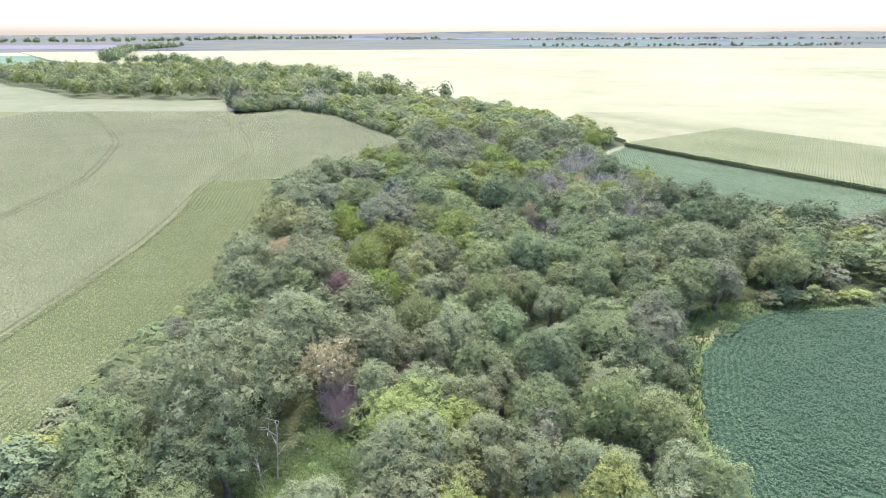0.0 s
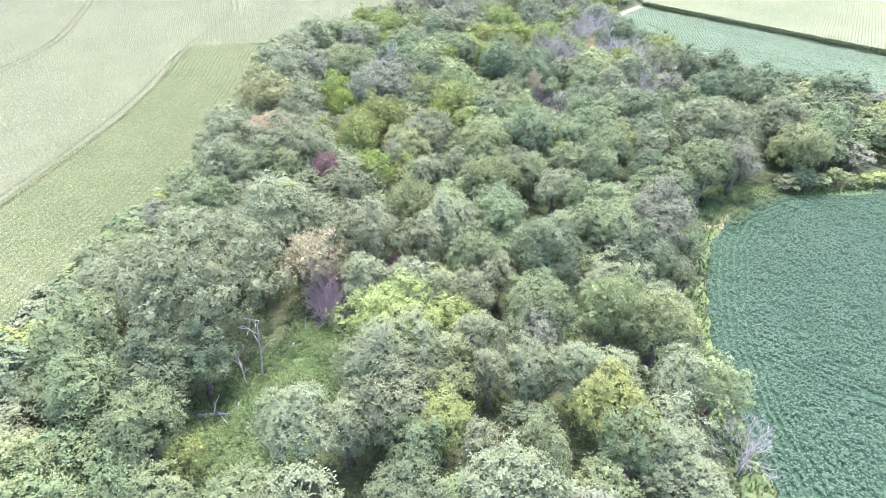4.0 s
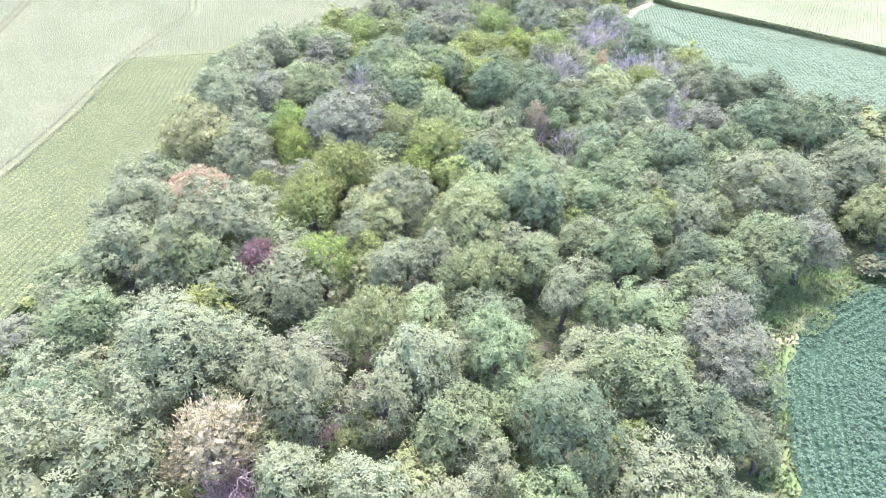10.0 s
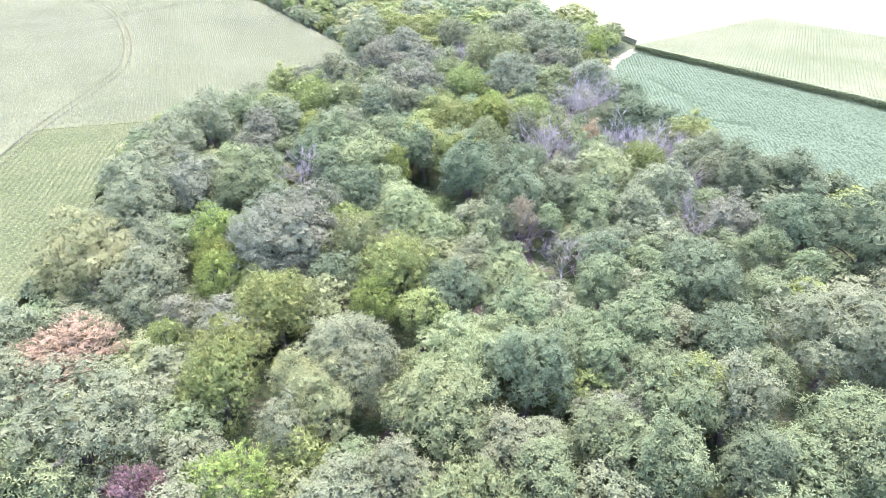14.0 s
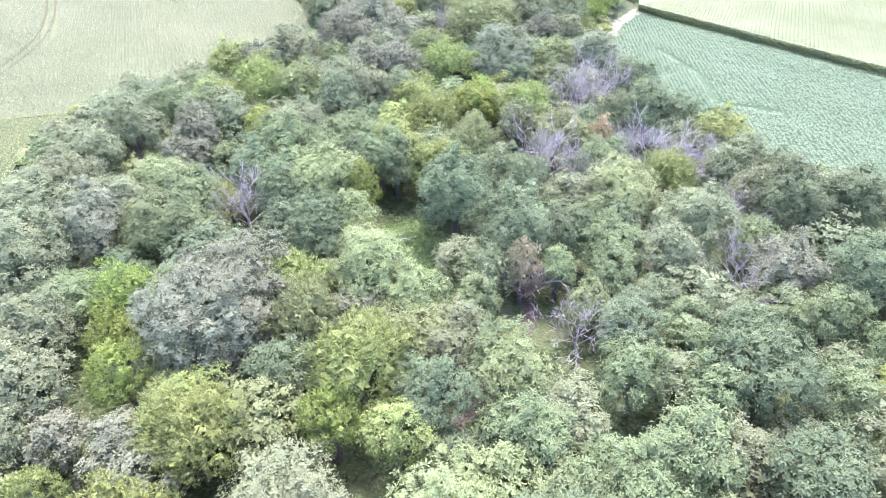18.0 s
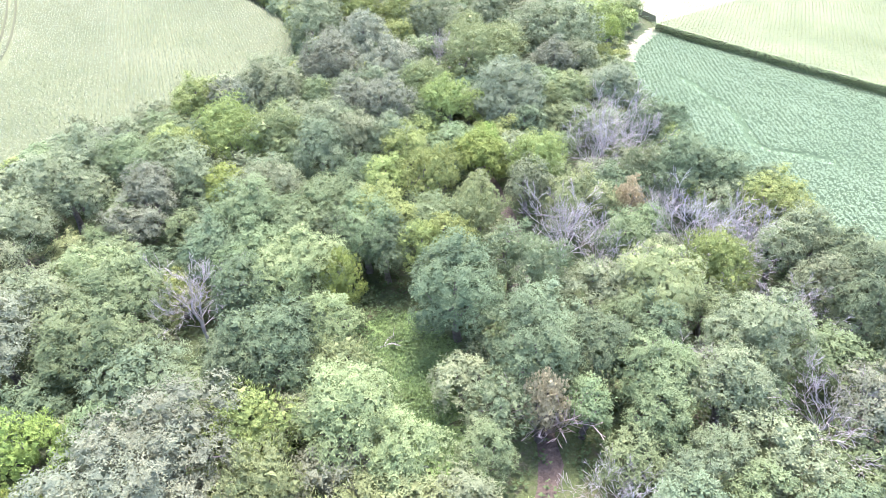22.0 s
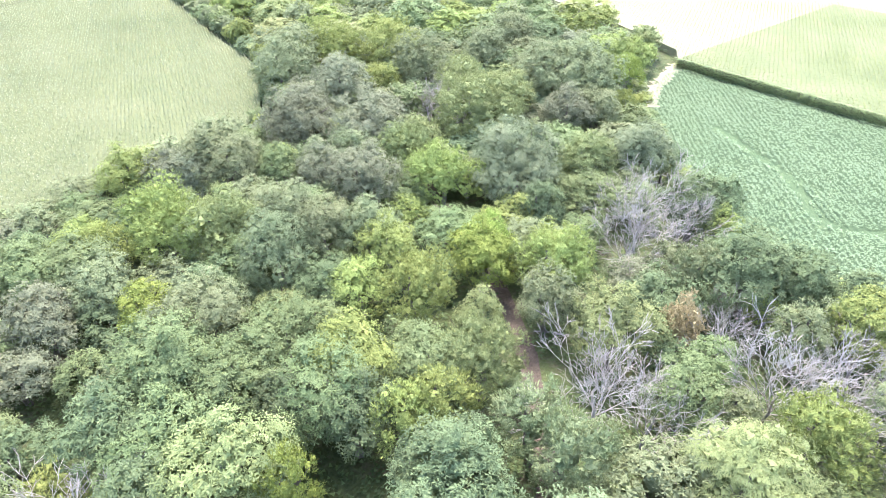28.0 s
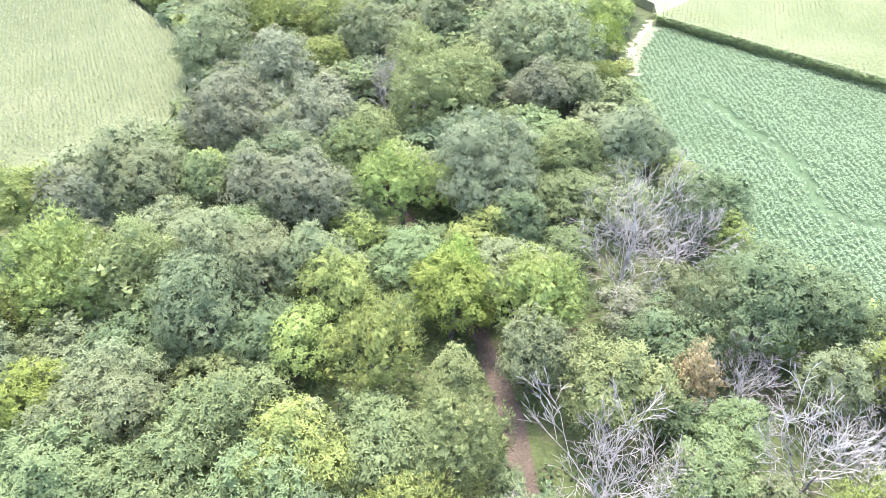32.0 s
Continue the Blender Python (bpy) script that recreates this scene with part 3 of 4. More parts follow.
# ---- the trees that stand out, from the near end of the wood to the far one ----
tree("g", -4.1, 10.3, 7.4, 2.0)
tree("g", 5.2, 10.4, 7.5, 2.1)
tree("y", -21.2, 10.5, 5.0, 1.7)
tree("s", 0.7, 10.7, 7.1, 1.7)
tree("g", 11.9, 10.9, 7.7, 2.3)
tree("D", 20.6, 11.4, 6.0, 1.7)
tree("g", -24.2, 11.5, 8.8, 3.1)
tree("s", -12.8, 11.6, 8.8, 3.1)
tree("s", -9.2, 12.2, 7.6, 2.2)
tree("y", -1.9, 12.5, 7.6, 2.2)
tree("s", -5.8, 13.3, 8.9, 3.2)
tree("y", 10.8, 14.0, 8.6, 3.0)
tree("g", -30.2, 14.9, 9.0, 3.4)
tree("o", 19.8, 16.4, 7.8, 2.3)
tree("s", 17.3, 17.2, 7.8, 2.4)
tree("d", -25.8, 17.4, 9.1, 3.5)
tree("s", 9.3, 17.6, 8.0, 2.5)
tree("s", -6.0, 18.0, 10.0, 4.2)
tree("s", 5.1, 18.4, 7.9, 2.4)
tree("s", 1.7, 18.5, 7.0, 1.7)
tree("g", -33.5, 21.0, 9.7, 3.9)
tree("s", 1.0, 21.4, 8.1, 2.6)
tree("y", -6.5, 22.6, 10.1, 4.3)
tree("a", 6.4, 22.7, 7.7, 2.2)
tree("o", 17.3, 24.0, 8.7, 3.1)
tree("d", -33.0, 24.5, 8.0, 2.5)
tree("g", 6.6, 25.2, 9.0, 3.3)
tree("o", 13.6, 25.8, 8.8, 3.2)
tree("d", -22.8, 19.6, 7.8, 2.7)
tree("s", -24.6, 27.2, 14.0, 7.3)
tree("s", 0.7, 28.6, 8.0, 2.5)
tree("s", -4.7, 30.1, 8.3, 2.7)
tree("s", -10.0, 30.8, 8.1, 2.6)
tree("s", 3.4, 32.1, 7.6, 2.1)
tree("d", 8.7, 35.1, 9.6, 3.8)
tree("g", 1.3, 35.2, 8.7, 3.1)
tree("d", 18.3, 35.3, 9.0, 3.3)
tree("t", -15.9, 34.2, 8.6, 3.1)
tree("y", 14.1, 36.1, 5.0, 1.5)
tree("s", -10.9, 38.4, 9.8, 4.0)
tree("g", -38.5, 37.6, 5.5, 4.5)
tree("s", -4.5, 38.1, 8.1, 2.6)
tree("g", 15.5, 40.0, 9.4, 3.7)
tree("s", -1.9, 41.0, 9.2, 3.5)
tree("a", 22.9, 41.4, 7.9, 2.4)
tree("s", -20.9, 42.2, 10.8, 4.8)
tree("s", 16.5, 42.1, 8.2, 2.6)
tree("g", 4.5, 43.5, 8.8, 3.2)
tree("a", 23.9, 45.3, 9.1, 3.4)
tree("o", -5.8, 45.8, 8.9, 3.2)
tree("g", -30.5, 46.9, 8.9, 3.3)
tree("o", -1.5, 48.1, 8.0, 2.5)
tree("g", 15.3, 49.0, 7.9, 2.4)
tree("d", -13.0, 50.4, 7.5, 2.1)
tree("d", 27.3, 50.6, 8.1, 2.6)
tree("g", 24.2, 51.3, 8.1, 2.6)
tree("s", 11.6, 51.7, 7.6, 2.2)
tree("o", 2.6, 53.5, 8.4, 2.8)
tree("o", 4.5, 54.8, 8.3, 2.8)
tree("s", -4.3, 55.6, 8.3, 2.8)
tree("s", -27.8, 56.3, 8.1, 2.6)
tree("g", 9.8, 56.5, 8.1, 2.6)
tree("d", 25.1, 56.7, 8.4, 2.8)
tree("s", -0.7, 56.8, 8.4, 2.8)
tree("v", -12.0, 56.9, 8.4, 2.8)
tree("g", 32.9, 56.9, 8.9, 3.3)
tree("o", -24.8, 57.0, 9.0, 3.3)
tree("g", 18.3, 57.2, 9.0, 3.4)
tree("s", -32.5, 58.0, 9.4, 3.6)
tree("g", 34.1, 59.2, 9.2, 3.5)
tree("a", 38.3, 59.2, 8.8, 3.1)
tree("g", 14.9, 60.6, 8.0, 2.5)
tree("s", -23.4, 60.9, 11.8, 5.6)
tree("c", -17.8, 56.2, 8.2, 2.1)
tree("o", 3.0, 62.1, 9.8, 4.0)
tree("s", -9.3, 62.4, 7.7, 2.2)
tree("g", 21.6, 63.2, 9.4, 3.7)
tree("s", 26.3, 63.2, 9.1, 3.4)
tree("y", 23.9, 63.9, 8.6, 3.0)
tree("o", 49.7, 64.0, 9.6, 3.8)
tree("s", -35.9, 64.1, 8.4, 2.8)
tree("l", -6.6, 64.5, 7.9, 2.4)
tree("g", 30.1, 65.8, 8.1, 2.6)
tree("o", 4.0, 66.2, 8.9, 3.2)
tree("s", -33.7, 66.5, 9.8, 4.0)
tree("l", -5.3, 66.7, 8.3, 2.7)
tree("d", 10.3, 66.7, 9.6, 3.8)
tree("y", -15.3, 67.1, 8.6, 3.0)
tree("g", 21.7, 67.2, 7.9, 2.4)
tree("D", 18.2, 67.6, 7.0, 1.8)
tree("l", -9.4, 68.2, 7.7, 2.2)
tree("g", 17.5, 68.8, 8.4, 2.9)
tree("o", 4.5, 69.0, 9.0, 3.4)
tree("s", 38.1, 69.0, 11.8, 5.7)
tree("s", -4.1, 69.1, 9.6, 3.8)
tree("g", 12.8, 69.5, 8.6, 3.0)
tree("d", 29.3, 69.8, 9.3, 3.6)
tree("y", -15.1, 70.5, 8.8, 3.2)
tree("g", 57.2, 71.0, 9.1, 3.4)
tree("B", -29.7, 71.6, 8.0, 4.7)
tree("g", 17.2, 72.2, 8.0, 2.5)
tree("g", 21.3, 72.6, 9.2, 3.5)
tree("s", -36.3, 73.4, 9.2, 3.5)
tree("y", -21.7, 73.7, 7.1, 1.8)
tree("s", 50.6, 74.5, 10.1, 4.3)
tree("g", 11.1, 74.7, 8.8, 3.1)
tree("g", 35.6, 75.9, 8.2, 2.6)
tree("y", 1.7, 76.5, 7.8, 2.4)
tree("y", -12.1, 76.9, 9.1, 3.5)
tree("v", 41.0, 77.5, 7.2, 1.9)
tree("g", 25.8, 77.8, 8.1, 2.6)
tree("d", 53.5, 77.9, 9.1, 3.4)
tree("v", -2.7, 78.0, 7.9, 2.4)
tree("g", 36.4, 78.3, 7.8, 2.3)
tree("s", -25.6, 78.4, 7.5, 2.0)
tree("d", 30.2, 78.7, 9.9, 4.1)
tree("y", -14.0, 79.1, 7.0, 3.3)
tree("d", 4.8, 79.3, 8.6, 3.0)
tree("g", 20.5, 80.4, 8.5, 2.9)
tree("o", 11.1, 80.6, 8.5, 3.0)
tree("y", -13.7, 81.3, 6.5, 3.3)
tree("g", 43.2, 81.7, 7.7, 2.2)
tree("s", -26.6, 82.1, 9.3, 3.6)
tree("y", -0.8, 82.8, 9.8, 4.0)
tree("d", -6.9, 83.2, 8.2, 2.7)
tree("d", 31.3, 83.3, 8.6, 3.0)
tree("g", 10.7, 83.6, 8.2, 2.7)
tree("v", -19.4, 83.8, 8.1, 2.6)
tree("g", 26.6, 84.5, 7.3, 1.9)
tree("a", -11.8, 85.1, 7.0, 1.7)
tree("g", 40.0, 85.5, 8.4, 2.8)
tree("b", 22.1, 85.7, 8.0, 2.5)
tree("d", 51.8, 85.9, 11.6, 5.5)
tree("l", -34.1, 86.2, 11.3, 5.3)
tree("g", 27.4, 86.9, 7.2, 1.8)
tree("D", 18.2, 87.6, 6.5, 2.7)
tree("b", 22.6, 87.6, 7.7, 2.2)
tree("a", -14.0, 88.1, 11.2, 5.2)
tree("o", -5.6, 88.5, 8.9, 3.3)
tree("v", -21.3, 88.5, 7.7, 2.2)
tree("s", -27.9, 88.6, 9.1, 3.4)
tree("d", 46.2, 89.5, 10.0, 4.2)
tree("s", 25.9, 89.7, 7.4, 2.0)
tree("C", -12.3, 90.7, 5.5, 2.0)
tree("a", -12.1, 91.1, 11.0, 5.5)
tree("o", 3.9, 91.4, 8.5, 2.9)
tree("a", 38.9, 91.5, 9.2, 3.5)
tree("d", 67.3, 91.5, 9.1, 3.4)
tree("D", 35.6, 92.3, 8.0, 3.4)
tree("d", 49.8, 92.9, 8.8, 3.2)
tree("g", 22.7, 93.0, 7.9, 2.4)
tree("v", -22.3, 93.9, 8.3, 2.8)
tree("o", 0.2, 94.5, 9.9, 4.1)
tree("g", 18.1, 95.3, 7.3, 1.9)
tree("t", 14.6, 95.3, 8.0, 1.8)
tree("s", 29.1, 95.4, 8.8, 3.2)
tree("g", 23.3, 96.6, 8.8, 3.2)
tree("C", -31.8, 96.8, 5.0, 1.1)
tree("g", 25.6, 97.4, 7.7, 2.2)
tree("D", 27.5, 97.5, 7.0, 2.2)
tree("s", -32.5, 98.6, 10.7, 4.7)
tree("s", 33.4, 99.7, 10.0, 4.1)
tree("d", 14.5, 99.8, 9.8, 4.0)
tree("d", 20.4, 100.2, 8.6, 3.0)
tree("d", -9.1, 100.9, 8.7, 3.1)
tree("g", -20.2, 102.2, 9.6, 3.8)
tree("d", -6.5, 102.2, 9.7, 3.9)
tree("d", 51.6, 102.3, 10.0, 4.2)
tree("d", 45.7, 102.8, 10.0, 4.2)
tree("a", -28.4, 103.9, 9.7, 3.9)
tree("D", 39.5, 104.0, 7.0, 2.6)
tree("g", -22.9, 104.4, 9.1, 3.4)
tree("d", -4.0, 104.7, 7.7, 2.3)
tree("o", -2.2, 105.2, 8.2, 2.6)
tree("D", -20.7, 105.3, 7.0, 1.5)
tree("s", 43.8, 106.4, 8.6, 3.0)
tree("d", 9.4, 107.2, 10.4, 4.5)
tree("s", -36.0, 107.4, 10.5, 4.6)
tree("D", -14.0, 108.8, 9.0, 3.4)
tree("g", -20.4, 109.0, 9.7, 3.9)
tree("d", 48.4, 109.1, 9.1, 3.4)
tree("s", -27.7, 109.1, 9.0, 3.4)
tree("l", 28.6, 108.2, 9.4, 3.9)
tree("d", -9.8, 110.0, 8.9, 3.3)
tree("v", -1.2, 110.1, 9.0, 2.1)
tree("y", 35.2, 110.6, 8.6, 3.2)
tree("d", 9.2, 111.3, 9.1, 3.4)
tree("o", -5.1, 111.3, 10.2, 4.3)
tree("p", 17.5, 111.3, 8.6, 3.0)
tree("g", -10.7, 112.3, 8.3, 2.8)
tree("s", 42.7, 112.7, 8.2, 2.6)
tree("o", -24.4, 112.9, 8.9, 3.3)
tree("s", -35.1, 113.0, 10.1, 4.3)
tree("D", 38.5, 113.5, 6.5, 4.2)
tree("p", 15.7, 114.1, 8.3, 2.8)
tree("v", -1.5, 114.1, 6.3, 1.1)
tree("s", 30.9, 114.1, 6.9, 1.6)
tree("D", 24.5, 114.5, 7.0, 3.6)
tree("s", 46.3, 114.9, 8.7, 3.0)
tree("y", 6.6, 115.2, 8.3, 2.8)
tree("g", -9.0, 115.4, 9.2, 3.5)
tree("D", 34.8, 115.5, 7.5, 5.0)
tree("g", 27.5, 115.5, 8.2, 2.7)
tree("d", -14.0, 115.9, 9.1, 3.4)
tree("y", 9.1, 116.2, 8.4, 2.8)
tree("d", 3.0, 116.3, 8.6, 3.0)
tree("D", 21.3, 116.5, 8.5, 4.6)
tree("d", -1.6, 117.3, 8.4, 2.8)
tree("D", 43.0, 118.0, 7.5, 3.0)
tree("g", 1.0, 118.3, 9.8, 4.0)
tree("y", 47.0, 118.7, 8.4, 2.9)
tree("g", -6.2, 119.9, 9.7, 3.9)
tree("g", 31.2, 118.6, 7.0, 2.5)
tree("d", 39.2, 128.3, 10.0, 4.6)
tree("p", 34.6, 129.3, 8.5, 3.0)
tree("d", 43.6, 127.4, 9.0, 3.3)
tree("y", 45.8, 120.8, 9.2, 3.5)
tree("o", 13.0, 120.9, 8.7, 3.1)
tree("s", 40.2, 121.1, 8.0, 2.5)
tree("y", 2.6, 121.1, 9.4, 3.6)
tree("g", -11.1, 121.3, 10.1, 4.3)
tree("s", -35.2, 121.3, 10.0, 4.2)
tree("D", 34.8, 123.0, 6.0, 2.6)
tree("o", 24.6, 123.1, 9.2, 3.5)
tree("d", 47.2, 124.2, 8.3, 2.7)
tree("B", 30.6, 123.4, 7.5, 2.0)
tree("g", -3.1, 125.0, 8.9, 3.2)
tree("v", 39.8, 125.7, 5.0, 1.5)
tree("o", 13.8, 126.3, 7.6, 2.2)
tree("s", -10.1, 126.5, 9.7, 3.9)
tree("s", 20.1, 127.7, 8.4, 2.8)
tree("s", -32.3, 128.1, 10.4, 4.5)
tree("a", -23.5, 128.7, 9.0, 3.3)
tree("y", 8.5, 129.6, 9.2, 3.5)
tree("s", -10.4, 129.9, 8.6, 3.0)
tree("v", -15.4, 129.9, 8.0, 2.5)
tree("a", -24.8, 131.5, 7.0, 2.4)
tree("y", 21.6, 132.0, 9.2, 3.5)
tree("s", -20.2, 132.9, 8.9, 3.3)
tree("y", 22.4, 134.3, 8.5, 2.9)
tree("v", 15.1, 134.3, 8.9, 3.3)
tree("g", -26.7, 134.3, 8.8, 3.1)
tree("g", -22.8, 135.9, 9.3, 3.6)
tree("D", 30.5, 136.0, 7.5, 3.6)
tree("y", 6.2, 136.7, 8.6, 3.0)
tree("g", -28.6, 136.9, 9.0, 3.3)
tree("v", 16.1, 136.9, 8.4, 2.8)
tree("b", -4.8, 137.0, 9.7, 4.0)
tree("D", 36.5, 137.0, 8.5, 4.0)
tree("y", 41.5, 137.7, 7.4, 2.0)
tree("s", -34.0, 138.5, 9.0, 3.4)
tree("y", -22.2, 139.2, 8.4, 2.8)
tree("D", 33.0, 139.5, 9.5, 4.6)
tree("y", -15.7, 140.3, 9.5, 3.7)
tree("y", -24.5, 140.7, 8.4, 2.9)
tree("s", 4.0, 141.0, 8.6, 3.0)
tree("o", -11.8, 141.1, 9.6, 3.9)
tree("d", 39.7, 141.2, 9.3, 3.6)
tree("s", -0.5, 141.4, 9.1, 3.5)
tree("d", 42.5, 142.0, 9.1, 3.4)
tree("s", -4.0, 142.6, 10.0, 4.1)
tree("d", 23.2, 143.5, 8.2, 2.7)
tree("o", -10.7, 144.3, 8.7, 3.1)
tree("y", -17.8, 144.8, 9.7, 3.9)
tree("y", 12.7, 149.9, 9.9, 4.0)
tree("w", 21.8, 150.3, 12.0, 5.8)
tree("a", 3.7, 150.4, 10.2, 4.3)
tree("a", -17.3, 153.7, 8.7, 3.1)
tree("a", -1.3, 153.8, 9.0, 3.3)
tree("o", 31.4, 154.0, 9.0, 3.4)
tree("w", 21.6, 154.1, 10.9, 4.9)
tree("a", -19.2, 154.5, 9.0, 3.3)
tree("w", 38.8, 154.6, 9.9, 4.1)
tree("s", -13.3, 155.1, 10.3, 4.5)
tree("y", -24.3, 155.3, 9.1, 3.4)
tree("g", -7.0, 155.6, 8.5, 2.9)
tree("s", -2.5, 156.7, 8.4, 2.8)
tree("o", 8.8, 157.3, 9.2, 3.5)
tree("s", 2.2, 157.5, 9.4, 3.7)
tree("s", -13.6, 158.5, 10.5, 4.6)
tree("o", 10.7, 161.5, 8.8, 3.2)
tree("a", 4.4, 162.8, 11.3, 5.3)
tree("a", -5.0, 165.7, 10.9, 4.9)
tree("o", 19.7, 166.6, 12.5, 6.7)
tree("a", 32.7, 168.5, 9.2, 3.5)
tree("s", 37.3, 168.9, 9.2, 3.5)
tree("a", -5.5, 171.2, 10.4, 4.5)
tree("y", 42.6, 172.5, 7.2, 1.9)
tree("D", 17.0, 173.0, 8.0, 2.8)
tree("o", 24.7, 173.1, 10.3, 4.4)
tree("D", 13.5, 174.0, 8.5, 3.2)
tree("y", 43.9, 176.6, 5.0, 1.9)
tree("o", 18.8, 178.3, 10.5, 4.6)
tree("s", 35.9, 178.5, 12.5, 7.2)
tree("a", -0.1, 180.3, 11.0, 5.0)
tree("s", 32.0, 182.7, 11.4, 5.3)
tree("s", 39.3, 183.6, 11.5, 5.4)
tree("v", 47.2, 184.3, 8.4, 2.8)
tree("y", 6.2, 184.8, 8.7, 3.1)
tree("s", 12.9, 189.7, 11.0, 5.0)
tree("s", -9.9, 189.9, 11.9, 5.8)
tree("y", 49.2, 191.0, 9.6, 3.8)
tree("s", 25.3, 196.3, 10.2, 4.4)
tree("s", -8.3, 197.2, 11.2, 5.2)
tree("y", 8.6, 197.9, 11.9, 5.8)
tree("y", -2.1, 199.0, 11.3, 5.3)
tree("s", 32.7, 207.6, 10.1, 4.2)
tree("d", 26.6, 102.8, 7.4, 2.5)
tree("g", 24.2, 104.6, 6.6, 2.1)
tree("p", 11.4, 95.6, 7.2, 2.7)
tree("g", 9.6, 91.6, 6.6, 2.2)
tree("C", -13.6, 29.8, 4.4, 1.7)
tree("C", -14.4, 31.6, 5.4, 1.9)
# ---- the rest of the wood ----
CLEAR = [(35.5, 54.5, 2.4), (39, 58, 2.4), (43, 60, 1.8), (-19, 17, 3.4), (-17.5, 19.5, 3.2), (-15.5, 23, 3.0), (-14, 27, 2.6), (-14.5, 30, 2.2), (-18, 12, 3.0), (-15.5, 14.5, 2.0), (-13, 18.5, 2.2), (-12, 22.5, 2.2), (-8, 40, 1.6), (-8.2, 42.5, 1.4), (5.7, 93, 1.8), (5.5, 97, 2.1), (5, 100.5, 2.5), (4.6, 104, 3.4), (3, 108, 2.2), (16, 91, 2), (43, 93, 3.5), (19, 123, 3), (18, 131, 2.5)]


def edge_gap(poly, x, y):
    """How far the point lies from the outline."""
    best = 1e9
    for (x0, y0), (x1, y1) in zip(poly, poly[1:] + poly[:1]):
        t = max(0, min(1, ((x - x0) * (x1 - x0) + (y - y0) * (y1 - y0)) / ((x1 - x0) ** 2 + (y1 - y0) ** 2)))
        best = min(best, math.hypot(x - x0 - t * (x1 - x0), y - y0 - t * (y1 - y0)))
    return best


def scatter(poly, box, radius, tries, seed, grow_by, kinds, weights, far=False, spread=0.35, edge=0.95):
    g = np.random.default_rng(seed)
    for _ in range(tries):
        x, y = g.uniform(box[0], box[1]), g.uniform(box[2], box[3])
        r = radius * g.uniform(1 - spread, 1 + spread)
        if not inside(poly, np.array([x]), np.array([y]))[0] or edge_gap(poly, x, y) < edge * r + (0.5 if r < 1.9 else 2.0):
            continue
        if any(math.hypot(x - a, y - b) < c + 0.5 * r for a, b, c in CLEAR):
            continue
        if any(abs(x - a) < 12 and math.hypot(x - a, y - b) < grow_by * (r + q) for a, b, q in TREES):
            continue
        tree(str(g.choice(list(kinds), p=np.array(weights) / sum(weights))), x, y, (3.9 + 0.9 * r) * g.uniform(0.76, 1.05), r, far, True)


scatter(WOOD, (-60, 115, 0, 212), 3.2, 6000, 11, 0.56, "sgdyoab", (32, 26, 14, 7, 9, 8, 4))
scatter(WOOD, (-60, 100, 8, 212), 1.8, 1000, 12, 0.74, "sgdyo", (14, 30, 35, 11, 10))
# low brush along the edges of the wood
g0 = np.random.default_rng(77)
for line, gap, inset in ((WOOD_LEFT[1:18], 1.7, 0.9), (WOOD_LEFT[16:20] + WOOD_WEST[:3], 2.6, 2.2), (WOOD_RIGHT[1:5], 3.4, 3.0), (WOOD_RIGHT[5:9], 2.4, 1.5), (ARM_NORTH[1:15], 2.2, 1.5)):
    n = int(sum(math.dist(a, b) for a, b in zip(line[:-1], line[1:])) / gap)
    q = curve(line, n)
    t = np.gradient(q, axis=0)
    t /= np.linalg.norm(t, axis=1, keepdims=True)
    side = -1 if line[0][0] < -10 else 1
    big = 2.0 if line[0][1] > 190 else 1.0
    for p, d in zip(q, t):
        r = g0.uniform(0.9, 1.7) * big
        x, y = p + np.array([-d[1], d[0]]) * side * (inset + g0.uniform(-0.3, 1.2))
        if g0.random() < 0.9 and not any(math.hypot(x - a, y - b) < c + 1 for a, b, c in CLEAR):
            tree(str(g0.choice(list("gsyod"))), x, y, g0.uniform(2.0, 3.8) * big, r, big > 1, True)
tree("g", -39, 377, 15, 9.0, True)
tree("D", -68, 298, 11, 6.5)
tree("D", -112, 322, 10, 5.5)
scatter(WOOD, (-150, 70, 208, 350), 4.8, 3000, 13, 0.62, "sgylo", (26, 22, 24, 14, 10), far=True)

# ---- far woods and hedges, one mass each ----
SMALL = []
for k in range(4):
    SMALL.append(crown_shape(5.0, 500 + k, "round", 0.3, 0.9, -0.6, 2.2))


def woods(name, places, kinds, label, seed, size=(0.8, 1.25)):
    g = np.random.default_rng(seed)
    top = tagged(new(name), label, "woods", kind="stuff")
    for kind in kinds:
        pieces = []
        for x, y in places[kinds.index(kind)::len(kinds)]:
            co, tri = SMALL[int(g.integers(4))]
            f, w = g.uniform(*size), g.uniform(0, 6.28)
            rot = np.array([[math.cos(w), math.sin(w), 0], [-math.sin(w), math.cos(w), 0], [0, 0, 1.0]])
            pieces.append((co @ rot * [f, f, f * g.uniform(0.9, 1.3)] + [x, y, 0], tri))
        ob = part("crowns", mesh_from("crowns", *stack(pieces), LEAF[kind]), top)
        tagged(ob, kind="stuff")


def fill(poly, box, gap, seed):
    g = np.random.default_rng(seed)
    xs, ys = np.meshgrid(np.arange(box[0], box[1], gap), np.arange(box[2], box[3], gap))
    xs = (xs + g.uniform(-0.4, 0.4, xs.shape) * gap).ravel()
    ys = (ys + g.uniform(-0.4, 0.4, ys.shape) * gap).ravel()
    ok = inside(poly, xs, ys)
    return list(zip(xs[ok], ys[ok]))


